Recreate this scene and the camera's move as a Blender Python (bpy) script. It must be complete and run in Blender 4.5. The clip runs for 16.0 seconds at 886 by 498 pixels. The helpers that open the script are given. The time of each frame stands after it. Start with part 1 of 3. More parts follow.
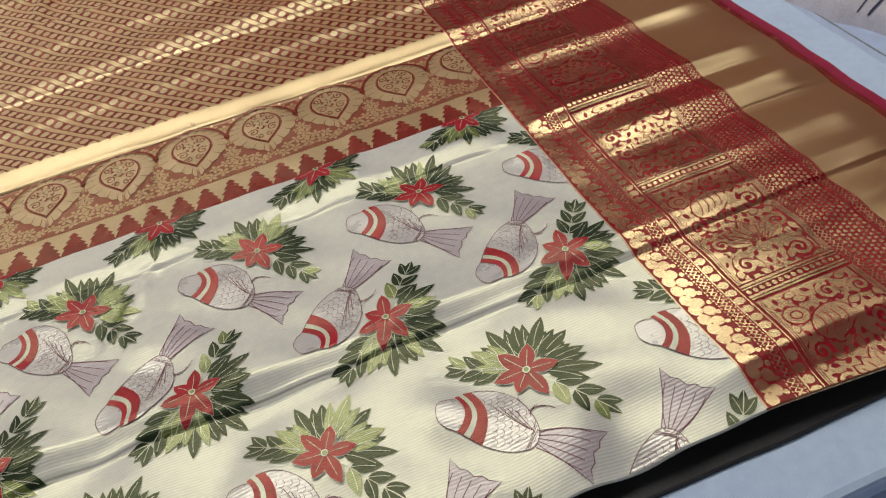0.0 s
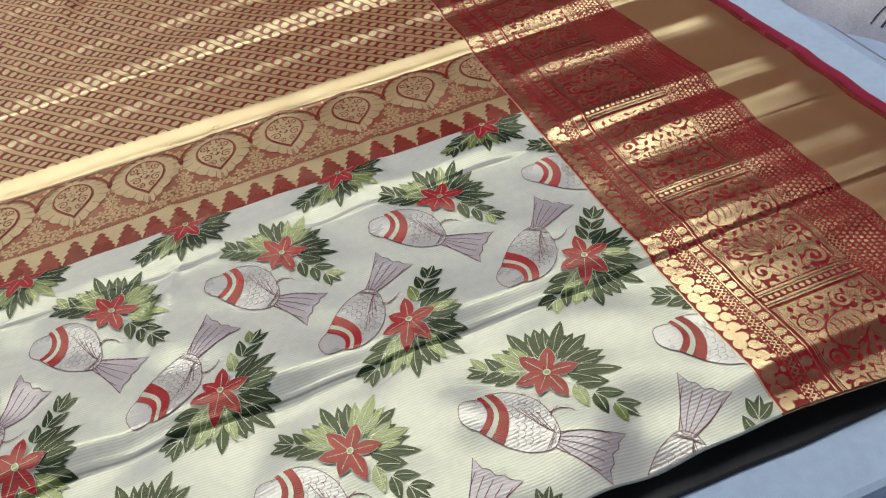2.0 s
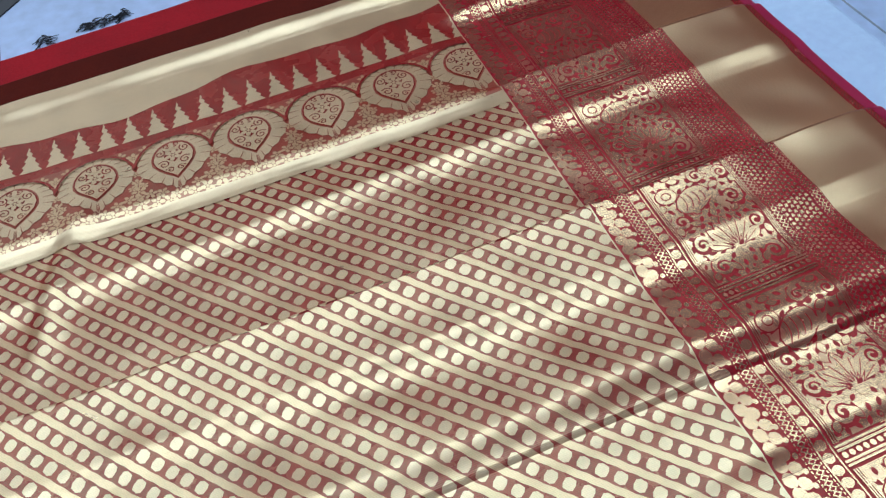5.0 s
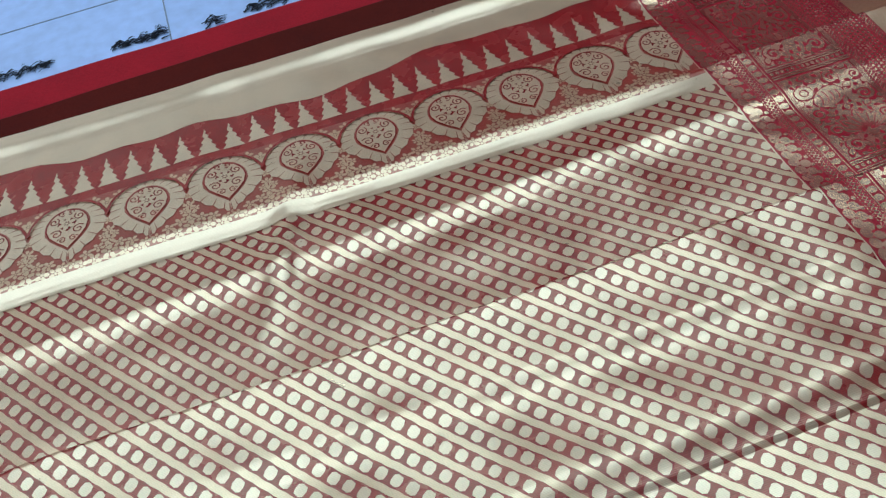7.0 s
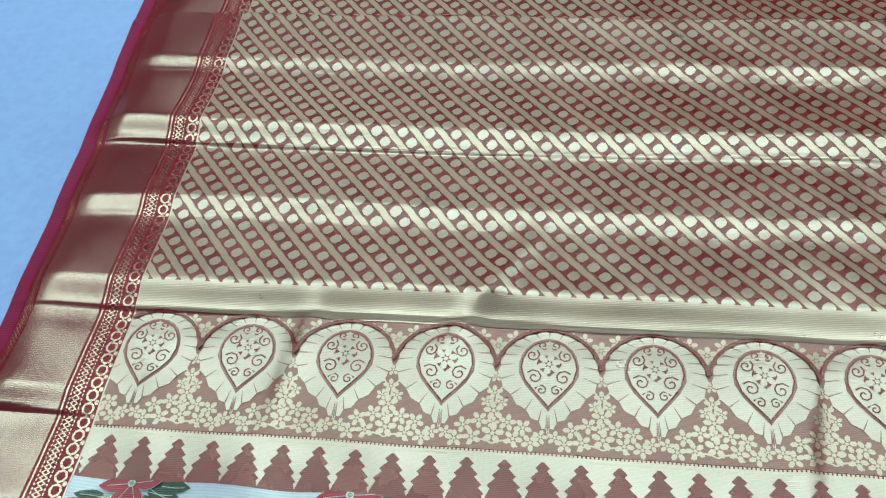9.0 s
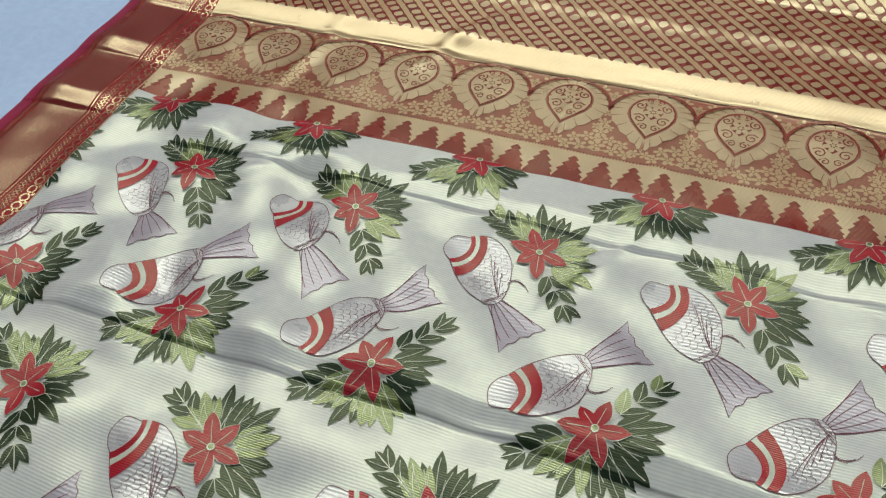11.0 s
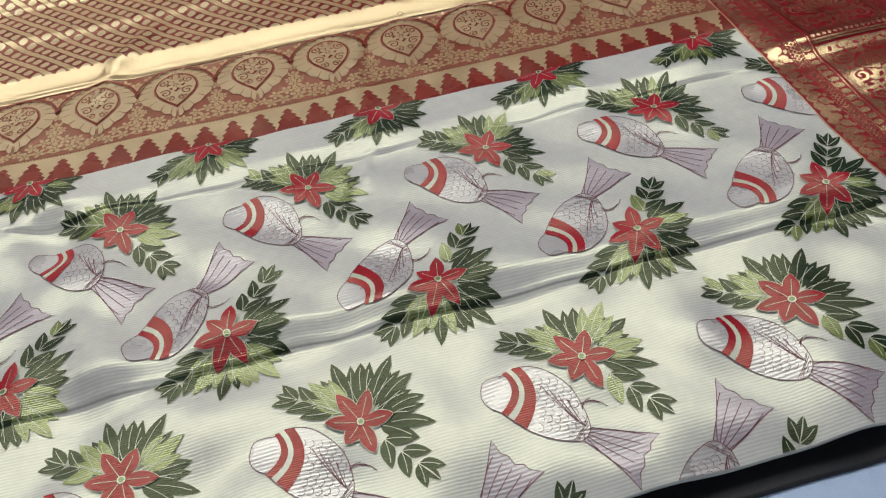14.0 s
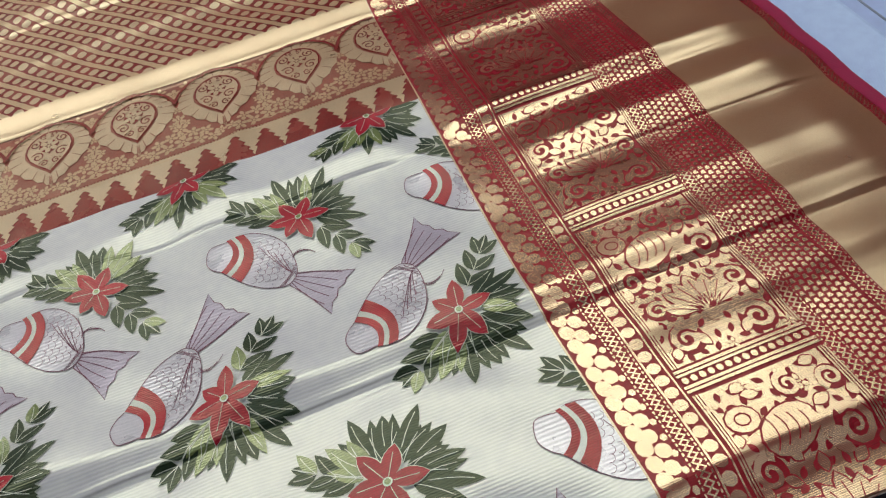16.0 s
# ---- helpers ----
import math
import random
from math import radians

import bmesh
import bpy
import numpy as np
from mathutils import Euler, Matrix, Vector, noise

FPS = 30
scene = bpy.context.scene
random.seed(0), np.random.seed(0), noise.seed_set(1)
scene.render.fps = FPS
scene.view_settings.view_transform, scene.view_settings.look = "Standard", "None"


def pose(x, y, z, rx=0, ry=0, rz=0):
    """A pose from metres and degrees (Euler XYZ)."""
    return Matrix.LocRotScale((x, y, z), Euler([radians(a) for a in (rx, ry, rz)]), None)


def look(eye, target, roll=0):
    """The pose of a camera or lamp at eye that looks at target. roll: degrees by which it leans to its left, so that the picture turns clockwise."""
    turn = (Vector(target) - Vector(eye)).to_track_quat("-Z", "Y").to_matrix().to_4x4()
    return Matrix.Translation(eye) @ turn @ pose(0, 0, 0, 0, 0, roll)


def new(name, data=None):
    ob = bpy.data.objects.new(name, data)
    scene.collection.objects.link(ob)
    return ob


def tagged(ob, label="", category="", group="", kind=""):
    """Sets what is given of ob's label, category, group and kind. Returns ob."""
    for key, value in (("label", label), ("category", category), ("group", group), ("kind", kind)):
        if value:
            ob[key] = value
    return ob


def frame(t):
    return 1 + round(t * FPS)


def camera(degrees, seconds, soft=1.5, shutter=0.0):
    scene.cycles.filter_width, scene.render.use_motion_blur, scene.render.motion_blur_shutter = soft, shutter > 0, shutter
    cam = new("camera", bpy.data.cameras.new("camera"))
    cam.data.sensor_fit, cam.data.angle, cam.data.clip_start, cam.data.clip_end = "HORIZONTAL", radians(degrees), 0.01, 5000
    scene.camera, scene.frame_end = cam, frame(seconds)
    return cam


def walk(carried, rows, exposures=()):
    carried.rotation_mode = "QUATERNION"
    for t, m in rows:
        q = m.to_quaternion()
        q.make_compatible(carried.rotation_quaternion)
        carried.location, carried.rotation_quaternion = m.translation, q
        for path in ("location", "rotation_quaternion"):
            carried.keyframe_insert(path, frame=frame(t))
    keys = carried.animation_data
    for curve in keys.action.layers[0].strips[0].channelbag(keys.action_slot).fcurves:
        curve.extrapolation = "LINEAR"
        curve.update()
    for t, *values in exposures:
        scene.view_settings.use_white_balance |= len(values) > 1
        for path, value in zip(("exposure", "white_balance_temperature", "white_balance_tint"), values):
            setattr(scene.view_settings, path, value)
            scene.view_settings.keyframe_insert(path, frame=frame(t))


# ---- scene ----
from mathutils.geometry import tessellate_polygon

# ---------------------------------------------------------------- camera and walk
cam = camera(56.1, 16.0, 1.25)
SPAN = 2.25          # metres for the length of the rows
EYE = 0.4466         # height of the first eye over the cloth
AXES = Matrix(((0.92209, 0.17242, 0.34645), (-0.36174, 0.70211, 0.61334), (-0.1375, -0.69088, 0.70978)))
ROWS = [
    (0.0, 0.0, 0.0, 0.0, 0.0, 0.0, 0.0),
    (0.5, 0.0006, 0.0017, 0.002, 0.22, -0.03, -0.08),
    (1.0, -0.0004, 0.0057, 0.0045, 0.37, -0.3, -0.16),
    (1.5, -0.0032, -0.0009, 0.001, 0.34, -0.16, -0.43),
    (2.0, -0.0061, -0.0065, 0.0008, 0.26, 0.12, -0.69),
    (2.5, -0.0115, 0.0087, 0.0119, -0.11, -0.73, -0.94),
    (3.0, -0.0299, 0.0475, 0.0552, -0.41, -2.55, -0.81),
    (3.5, -0.0567, 0.1071, 0.1093, -0.69, -4.45, -0.91),
    (4.0, -0.0749, 0.1466, 0.156, -1.32, -6.56, -1.08),
    (6.5, -0.1328, 0.2235, 0.211, -0.84, -6.21, -0.96),
    (7.0, -0.1684, 0.1989, 0.1923, 1.05, -6.78, -2.14),
    (7.5, -0.2056, 0.1789, 0.1637, 2.87, -8.19, -4.79),
    (8.0, -0.2237, 0.1595, 0.1386, 5.34, -9.37, -8.83),
    (8.5, -0.2145, 0.1237, 0.1107, 11.21, -11.74, -14.76),
    (9.0, -0.1817, 0.0985, 0.0897, 17.89, -14.91, -20.92),
    (9.5, -0.1387, 0.0711, 0.0671, 25.42, -15.65, -26.04),
    (10.0, -0.0968, 0.0596, 0.0511, 31.69, -16.59, -30.38),
    (12.5, -0.0298, 0.0234, 0.0077, 25.08, -14.6, -28.17),
    (13.0, -0.0533, 0.0117, -0.0036, 12.71, -9.38, -18.73),
    (13.5, -0.0682, 0.0055, -0.0123, 5.13, -5.43, -11.19),
    (14.0, -0.0671, 0.0073, -0.0167, 2.45, -4.14, -7.01),
    (14.5, -0.0473, 0.0131, -0.0111, 1.34, -4.05, -4.42),
    (15.0, -0.0096, 0.024, 0.0036, 1.51, -4.22, -2.95),
    (15.5, 0.0278, 0.0438, 0.0218, 2.09, -4.72, -1.72),
    (16.0, 0.0432, 0.0608, 0.0356, 2.04, -5.4, -0.45),
]
FIRST = Matrix.Translation((0, 0, EYE)) @ AXES.to_4x4()
EXPOSURES = [(0.0, 0.1, 6900, 12), (1.5, 0.14, 6400, 9), (2.6, 0.18, 6200, 9), (4.0, 0.2, 5550, 7), (6.5, 0.12, 4780, 6), (9.0, -0.02, 4580, -2), (9.5, -0.02, 5250, 0), (10.0, 0.03, 5650, 2), (12.5, 0.1, 6400, 9), (14.5, 0.1, 6200, 12), (15.5, 0.14, 6050, 14), (16.0, 0.08, 5950, 15)]
walk(cam, [(t, FIRST @ pose(SPAN * x, SPAN * y, SPAN * z, 90 + pitch, roll, yaw)) for t, x, y, z, yaw, pitch, roll in ROWS], EXPOSURES)

# ---------------------------------------------------------------- light
world = bpy.data.worlds.new("room_air")
world.use_nodes = True
world.node_tree.nodes["Background"].inputs["Color"].default_value = (0.75, 0.85, 1.0, 1)
world.node_tree.nodes["Background"].inputs["Strength"].default_value = 0.25
scene.world = world


def area(name, eye, target, sx, sy, watts, colour):
    data = bpy.data.lights.new(name, "AREA")
    data.shape, data.size, data.size_y, data.energy, data.color = "RECTANGLE", sx, sy, watts, colour
    ob = new(name, data)
    ob.matrix_world = look(eye, target)
    return tagged(ob, kind="structure")


# broad ceiling lamp out of view, placed by where the zari shines
area("overhead_light", (-0.7, 1.56, 2.45), (-0.7, 1.52, 0.0), 5.0, 1.25, 61, (1.0, 0.98, 0.94))
# extra narrow strip, added to sharpen glints along the fold ridges
area("overhead_light", (0.2, 1.95, 2.42), (0.2, 1.90, 0.0), 3.6, 0.10, 4, (1.0, 0.97, 0.92))
area("window_light", (-0.9, 4.1, 1.4), (-0.5, 0.8, 0.0), 2.2, 1.0, 8.5, (1.0, 0.96, 0.90))
# added cool fill from behind the camera, no real source there
area("rear_fill_light", (0.0, -1.2, 2.45), (0.0, -1.0, 0.0), 3.0, 0.35, 9, (0.88, 0.94, 1.0))

# ---------------------------------------------------------------- materials


def material(name, colour, rough=0.5, metal=0.0, ior=1.5, tint=None, vary=0.15, spots=30.0, threads=0.0, across="y", bump=0.25, rough_vary=0.1, second=None, zari=None, share=0.0, zari_rough=0.36, contrast=0.16):
    """A cloth-like surface: base colour with stains at two sizes, fine woven threads as relief."""
    m = bpy.data.materials.new(name)
    m.use_nodes = True
    nt = m.node_tree
    n, link = nt.nodes, nt.links.new
    p = n["Principled BSDF"]
    p.inputs["Metallic"].default_value = metal
    p.inputs["IOR"].default_value = ior
    if tint:
        p.inputs["Specular Tint"].default_value = (*tint, 1)
    co = n.new("ShaderNodeTexCoord")
    big = n.new("ShaderNodeTexNoise")
    big.inputs["Scale"].default_value, big.inputs["Detail"].default_value = spots, 4
    link(co.outputs["Object"], big.inputs["Vector"])
    fine = n.new("ShaderNodeTexNoise")
    fine.inputs["Scale"].default_value, fine.inputs["Detail"].default_value = spots * 22, 3
    link(co.outputs["Object"], fine.inputs["Vector"])
    add = n.new("ShaderNodeMath")
    add.operation = "ADD"
    link(big.outputs["Fac"], add.inputs[0])
    link(fine.outputs["Fac"], add.inputs[1])
    ramp = n.new("ShaderNodeMapRange")
    ramp.inputs["From Min"].default_value, ramp.inputs["From Max"].default_value = 0.7, 1.3
    link(add.outputs[0], ramp.inputs["Value"])
    mix = n.new("ShaderNodeMix")
    mix.data_type = "RGBA"
    link(ramp.outputs["Result"], mix.inputs["Factor"])
    low = second or tuple(c * (1 - 1.6 * vary) for c in colour)
    mix.inputs["A"].default_value = (*low, 1)
    mix.inputs["B"].default_value = (*(min(1, c * (1 + vary)) for c in colour), 1)
    out = mix.outputs["Result"]
    rr = n.new("ShaderNodeMapRange")
    rr.inputs["To Min"].default_value, rr.inputs["To Max"].default_value = rough - rough_vary, rough + rough_vary
    link(big.outputs["Fac"], rr.inputs["Value"])
    link(rr.outputs["Result"], p.inputs["Roughness"])
    if threads:
        wave = n.new("ShaderNodeTexWave")
        wave.bands_direction = across.upper()
        wave.inputs["Scale"].default_value = threads
        wave.inputs["Distortion"].default_value = 1.2
        wave.inputs["Detail"].default_value = 2
        wave.inputs["Detail Scale"].default_value = 3
        link(co.outputs["Object"], wave.inputs["Vector"])
        b = n.new("ShaderNodeBump")
        b.inputs["Strength"].default_value, b.inputs["Distance"].default_value = bump, 0.0004
        link(wave.outputs["Fac"], b.inputs["Height"])
        link(b.outputs["Normal"], p.inputs["Normal"])
        dark = n.new("ShaderNodeMix")
        dark.data_type, dark.blend_type = "RGBA", "MULTIPLY"
        link(wave.outputs["Fac"], dark.inputs["Factor"])
        link(out, dark.inputs["A"])
        dark.inputs["B"].default_value = (1 - contrast, 1 - contrast, 1 - contrast, 1)
        out = dark.outputs["Result"]
    link(out, p.inputs["Base Color"])
    if zari:
        # metal threads lie between the silk threads
        q = n.new("ShaderNodeBsdfPrincipled")
        q.inputs["Metallic"].default_value = 1.0
        q.inputs["Base Color"].default_value = (*zari, 1)
        gloss = n.new("ShaderNodeMapRange")
        gloss.inputs["To Min"].default_value, gloss.inputs["To Max"].default_value = zari_rough - 0.06, zari_rough + 0.06
        link(big.outputs["Fac"], gloss.inputs["Value"])
        link(gloss.outputs["Result"], q.inputs["Roughness"])
        row = n.new("ShaderNodeTexWave")
        row.bands_direction = across.upper()
        row.inputs["Scale"].default_value, row.inputs["Distortion"].default_value = threads * 1.5, 0.6
        link(co.outputs["Object"], row.inputs["Vector"])
        amount = n.new("ShaderNodeMapRange")
        amount.inputs["To Min"].default_value, amount.inputs["To Max"].default_value = share * 0.7, min(1.0, share * 1.3)
        link(row.outputs["Fac"], amount.inputs["Value"])
        both = n.new("ShaderNodeMixShader")
        link(amount.outputs["Result"], both.inputs["Fac"])
        link(p.outputs["BSDF"], both.inputs[1])
        link(q.outputs["BSDF"], both.inputs[2])
        link(both.outputs["Shader"], n["Material Output"].inputs["Surface"])
        if threads:
            link(b.outputs["Normal"], q.inputs["Normal"])
    return m


CREAM = material("cream_tissue_silk", (0.82, 0.81, 0.77), 0.55, 0.0, 1.35, vary=0.05, spots=6, threads=150, bump=0.14, second=(0.72, 0.71, 0.72), contrast=0.2, zari=(0.88, 0.9, 0.58), share=0.22, zari_rough=0.34)
GOLD = material("gold_zari", (0.31, 0.008, 0.012), 0.45, 0.0, 1.3, vary=0.12, spots=40, threads=300, bump=0.09, zari=(0.94, 0.77, 0.43), share=0.5, zari_rough=0.26)
PALE_GOLD = material("pale_gold_zari", (0.5, 0.36, 0.18), 0.45, 0.0, 1.3, vary=0.1, spots=30, threads=260, bump=0.10, zari=(0.9, 0.84, 0.58), share=0.6, zari_rough=0.3)
SOFT_GOLD = material("soft_copper_gold_weave", (0.57, 0.32, 0.15), 0.5, 0.0, 1.35, vary=0.14, spots=40, threads=260, bump=0.15, zari=(0.92, 0.77, 0.45), share=0.44, zari_rough=0.3)
SOFT_PALE = material("soft_pale_gold_weave", (0.62, 0.39, 0.2), 0.5, 0.0, 1.35, vary=0.12, spots=35, threads=260, bump=0.15, zari=(0.92, 0.8, 0.5), share=0.44, zari_rough=0.3)
RED = material("red_silk", (0.27, 0.002, 0.004), 0.45, 0.0, 1.28, vary=0.2, spots=40, threads=260, bump=0.2, zari=(0.92, 0.76, 0.46), share=0.11, zari_rough=0.27)
COPPER = material("copper_weave", (0.3, 0.014, 0.009), 0.45, 0.0, 1.3, vary=0.2, spots=45, threads=260, bump=0.2, zari=(0.9, 0.76, 0.46), share=0.19, zari_rough=0.3)
BORDER_RED = material("crimson_silk", (0.33, 0.001, 0.014), 0.45, 0.0, 1.28, vary=0.2, spots=25, threads=260, bump=0.2, zari=(0.85, 0.45, 0.28), share=0.06, zari_rough=0.28)
WIDE_GOLD = material("dense_gold_zari", (0.36, 0.11, 0.04), 0.45, 0.0, 1.3, vary=0.12, spots=14, threads=420, bump=0.06, second=(0.30, 0.07, 0.03), zari=(0.94, 0.80, 0.46), share=0.50, zari_rough=0.30)
NARROW_GOLD = material("crimson_shot_gold_zari", (0.27, 0.006, 0.018), 0.45, 0.0, 1.3, vary=0.12, spots=14, threads=420, bump=0.06, zari=(0.94, 0.80, 0.46), share=0.32, zari_rough=0.24)
SELVEDGE = material("magenta_selvedge_silk", (0.36, 0.005, 0.055), 0.55, 0.0, 1.5, vary=0.15, spots=60, threads=200)
PETAL = material("red_petal_thread", (0.46, 0.001, 0.022), 0.45, 0.0, 1.28, vary=0.2, spots=60, threads=220, zari=(0.95, 0.70, 0.46), share=0.085, zari_rough=0.22)
LEAF = material("dark_green_thread", (0.004, 0.02, 0.012), 0.45, 0.0, 1.28, vary=0.35, spots=60, threads=220, second=(0.020, 0.034, 0.008), zari=(0.80, 0.86, 0.46), share=0.08, zari_rough=0.22)
LIME = material("yellow_green_thread", (0.24, 0.29, 0.07), 0.45, 0.0, 1.4, vary=0.25, spots=60, threads=220, second=(0.10, 0.15, 0.04), zari=(0.86, 0.90, 0.50), share=0.24, zari_rough=0.24)
SILVER = material("silver_grey_thread", (0.66, 0.63, 0.64), 0.5, 0.0, 1.4, vary=0.12, spots=50, threads=120, bump=0.2, contrast=0.1, zari=(0.90, 0.88, 0.74), share=0.28, zari_rough=0.28)
MAUVE = material("mauve_thread", (0.52, 0.45, 0.50), 0.5, 0.0, 1.4, vary=0.15, spots=50, threads=120, bump=0.2, contrast=0.1, zari=(0.88, 0.84, 0.76), share=0.2, zari_rough=0.32)
LINE = material("maroon_outline_thread", (0.19, 0.05, 0.07), 0.5, 0.0, 1.5, vary=0.3, spots=120)
PALE_LINE = material("pale_green_outline_thread", (0.74, 0.76, 0.60), 0.4, 0.2, 1.6, vary=0.15, spots=90)
SHEET = material("white_cotton_sheet", (0.58, 0.73, 1.0), 0.8, vary=0.06, spots=6, threads=300, bump=0.1)
# near-black for the shade below the saree's front edge
BLACK = material("edge_shade_black", (0.012, 0.012, 0.014), 0.6, vary=0.3, spots=20)
PLAIN_RED = material("plain_red_cotton", (0.33, 0.010, 0.016), 0.85, 0.0, 1.25, vary=0.12, spots=20, threads=200)
DARK_RED = material("maroon_cotton", (0.085, 0.010, 0.005), 0.9, 0.0, 1.2, vary=0.15, spots=20, threads=200)
TILE = material("pale_grey_marble_tile", (0.44, 0.54, 0.76), 0.36, vary=0.1, spots=3, rough_vary=0.08)
GROUT = material("grey_grout", (0.25, 0.28, 0.33), 0.8, vary=0.2, spots=40)
INK = material("black_tile_inset", (0.012, 0.014, 0.02), 0.3, vary=0.3, spots=20)
# for the unseen room shell, kept dark so flat gold reflects little
PAINT = material("beige_wall_paint", (0.22, 0.20, 0.18), 0.85, vary=0.05, spots=2)
NAVY = material("navy_print", (0.03, 0.035, 0.09), 0.8, vary=0.2, spots=40)
GREY_PRINT = material("grey_lilac_cotton", (0.62, 0.60, 0.68), 0.8, vary=0.15, spots=25, threads=200)

# ---------------------------------------------------------------- the cloth's own shape
LEFT, LEFT_IN, RIGHT_IN, RIGHT = -0.664, -0.556, 0.2305, 0.510
FRONT, TEMPLE, BACK = 0.228, 0.603, 1.425
# folds: y of the sharp edge, height, first and last x, drift of y along x, length of the slope behind, 1 where the edge faces away
FOLDS = [
    (0.241, 0.0050, 0.20, 0.70, 0.00, 0.04, 0), (0.324, 0.0035, 0.24, 0.70, 0.02, 0.03, 0), (0.378, 0.0078, -0.80, 0.70, 0.00, 0.05, 0), (0.432, 0.0030, 0.24, 0.70, -0.03, 0.04, 0),
    (0.486, 0.0062, 0.25, 0.70, 0.00, 0.04, 0), (0.549, 0.0056, -0.52, 0.23, -0.01, 0.04, 0), (0.549, 0.0058, 0.21, 0.70, -0.02, 0.05, 0), (0.566, 0.0060, -0.80, -0.54, 0.00, 0.04, 0),
    (0.644, 0.0060, -0.80, -0.54, 0.00, 0.04, 0), (0.651, 0.0040, 0.22, 0.70, -0.02, 0.05, 0), (0.730, 0.0072, -0.80, 0.70, 0.000, 0.05, 0), (0.8145, 0.0038, -0.80, 0.70, 0.00, 0.05, 0),
    (0.890, 0.0082, -0.80, 0.70, -0.004, 0.05, 0), (0.977, 0.0036, -0.80, 0.70, -0.012, 0.05, 0), (1.055, 0.0085, -0.80, 0.70, -0.014, 0.045, 1),
    (1.144, 0.0036, -0.80, 0.70, -0.01, 0.05, 0), (1.206, 0.0050, -0.80, 0.24, -0.024, 0.04, 0), (1.223, 0.0070, 0.20, 0.70, -0.02, 0.045, 1), (1.320, 0.0045, 0.20, 0.70, 0.00, 0.04, 0), (1.392, 0.0045, -0.80, 0.70, -0.02, 0.04, 0),
]
_rng = np.random.RandomState(5)
CRUMPLES = [(_rng.uniform(0, math.pi), _rng.uniform(0.045, 0.12), _rng.uniform(0, 6.28)) for _ in range(14)]


def ease(v):
    v = np.clip(v, 0.0, 1.0)
    return v * v * (3 - 2 * v)


def height(x, y):
    """Height of the laid cloth over its mean plane, for arrays x and y."""
    x, y = np.asarray(x, float), np.asarray(y, float)
    z = np.zeros_like(x)
    for k, (yr, h, x0, x1, drift, tail, away) in enumerate(FOLDS):
        seat = yr + drift * x + 0.0014 * np.sin(9 * x + 1.7 * k) + 0.0009 * np.sin(23 * x + 2.9 * k)
        d = y - seat
        hh = h * ease((x - x0) / 0.06) * ease((x1 - x) / 0.06) * (1 + 0.25 * np.sin(7 * x + k)) * (1 - 0.8 * ease((-0.62 - x) / 0.045) - 0.7 * ease((x - 0.455) / 0.055))
        if away:
            z = z + hh * ease((0.003 - d) / 0.005) * np.exp(-(np.maximum(-d, 0) / tail) ** 1.15)
            continue
        share, lip = ((0.72, 0.024) if h > 0.006 else (0.86, 0.018)) if yr > 0.7 or x0 > 0.15 else (0.55, 0.018)
        step = (1 - share) * ease((d + 0.0025) / 0.005) + share * ease((d - 0.0010) / lip)
        back = np.where(d > lip, np.exp(-((np.maximum(d, lip) - lip) / tail) ** 1.3), 1.0)
        z = z + hh * step * back - 0.07 * hh * np.exp(-((d + 0.010) / 0.009) ** 2)
    # soft swells and small crumples
    z = z + 0.0012 * np.sin(11 * x + 2.0) * np.sin(8.3 * y + 0.7) 
    soft = 0.5 + 0.5 * np.sin(4.1 * x + 1.0) * np.sin(5.3 * y + 2.0)
    calm = 1 - 0.86 * ease((x - 0.20) / 0.06) - 0.86 * ease((-0.54 - x) / 0.03) - 0.80 * ease((y - 0.56) / 0.08) * ease((0.26 - x) / 0.06) * ease((x + 0.57) / 0.03)
    for a, wave, shift in CRUMPLES:
        z = z + 0.0100 * calm * wave * (0.45 + soft) * np.sin(6.283 / wave * (x * math.cos(a) + y * math.sin(a)) + shift + 1.5 * np.sin(13 * y + 7 * x + shift))
    # cross creases
    for cx, cy, ang, h, w, span in ((-0.165, 1.170, 70, 0.006, 0.012, 0.075), (-0.125, 0.52, 62, 0.003, 0.006, 0.05), (-0.40, 0.54, 35, 0.003, 0.008, 0.05), (0.09, 0.62, 75, 0.002, 0.008, 0.06), (-0.10, 0.66, 80, 0.0025, 0.008, 0.05), (-0.43, 0.70, 80, 0.003, 0.008, 0.06), (-0.30, 0.76, 60, 0.0035, 0.009, 0.06)):
        c, s = math.cos(radians(ang)), math.sin(radians(ang))
        u, v = (x - cx) * c + (y - cy) * s, -(x - cx) * s + (y - cy) * c
        z = z + h * np.exp(-(v / w) ** 2 - (u / span) ** 4)
    # rolled down at the front and the outer edges
    z = z - 0.030 * np.clip(0.372 - y, 0, 1) - 0.005 * ease((0.272 - y) / 0.05) ** 2 * (1 - 0.85 * ease((x - 0.20) / 0.05)) - 0.004 * ease((x - 0.46) / 0.05) - 0.004 * ease((-0.62 - x) / 0.045)
    return z


def drawn(x, y):
    """Where a place of the straight weave lies: the cloth is pulled a little out of square at its ends."""
    dx = ease((x - 0.25) / 0.25) * (0.002 - 0.017 * ease((y - 0.58) / 0.28)) + 0.008 * ease((0.42 - y) / 0.16) * ease((x - 0.10) / 0.10)
    dx = dx + ease((-0.57 - x) / 0.08) * (0.008 * (1 - ease((y - 0.70) / 0.30)) - 0.009 * ease((y - 0.92) / 0.20))
    dy = -0.027 * (x + 0.12) * ease((y - 1.02) / 0.18) - 0.009 * ease((x - 0.22) / 0.15) * ease((0.31 - y) / 0.08)
    return x + dx, y + dy


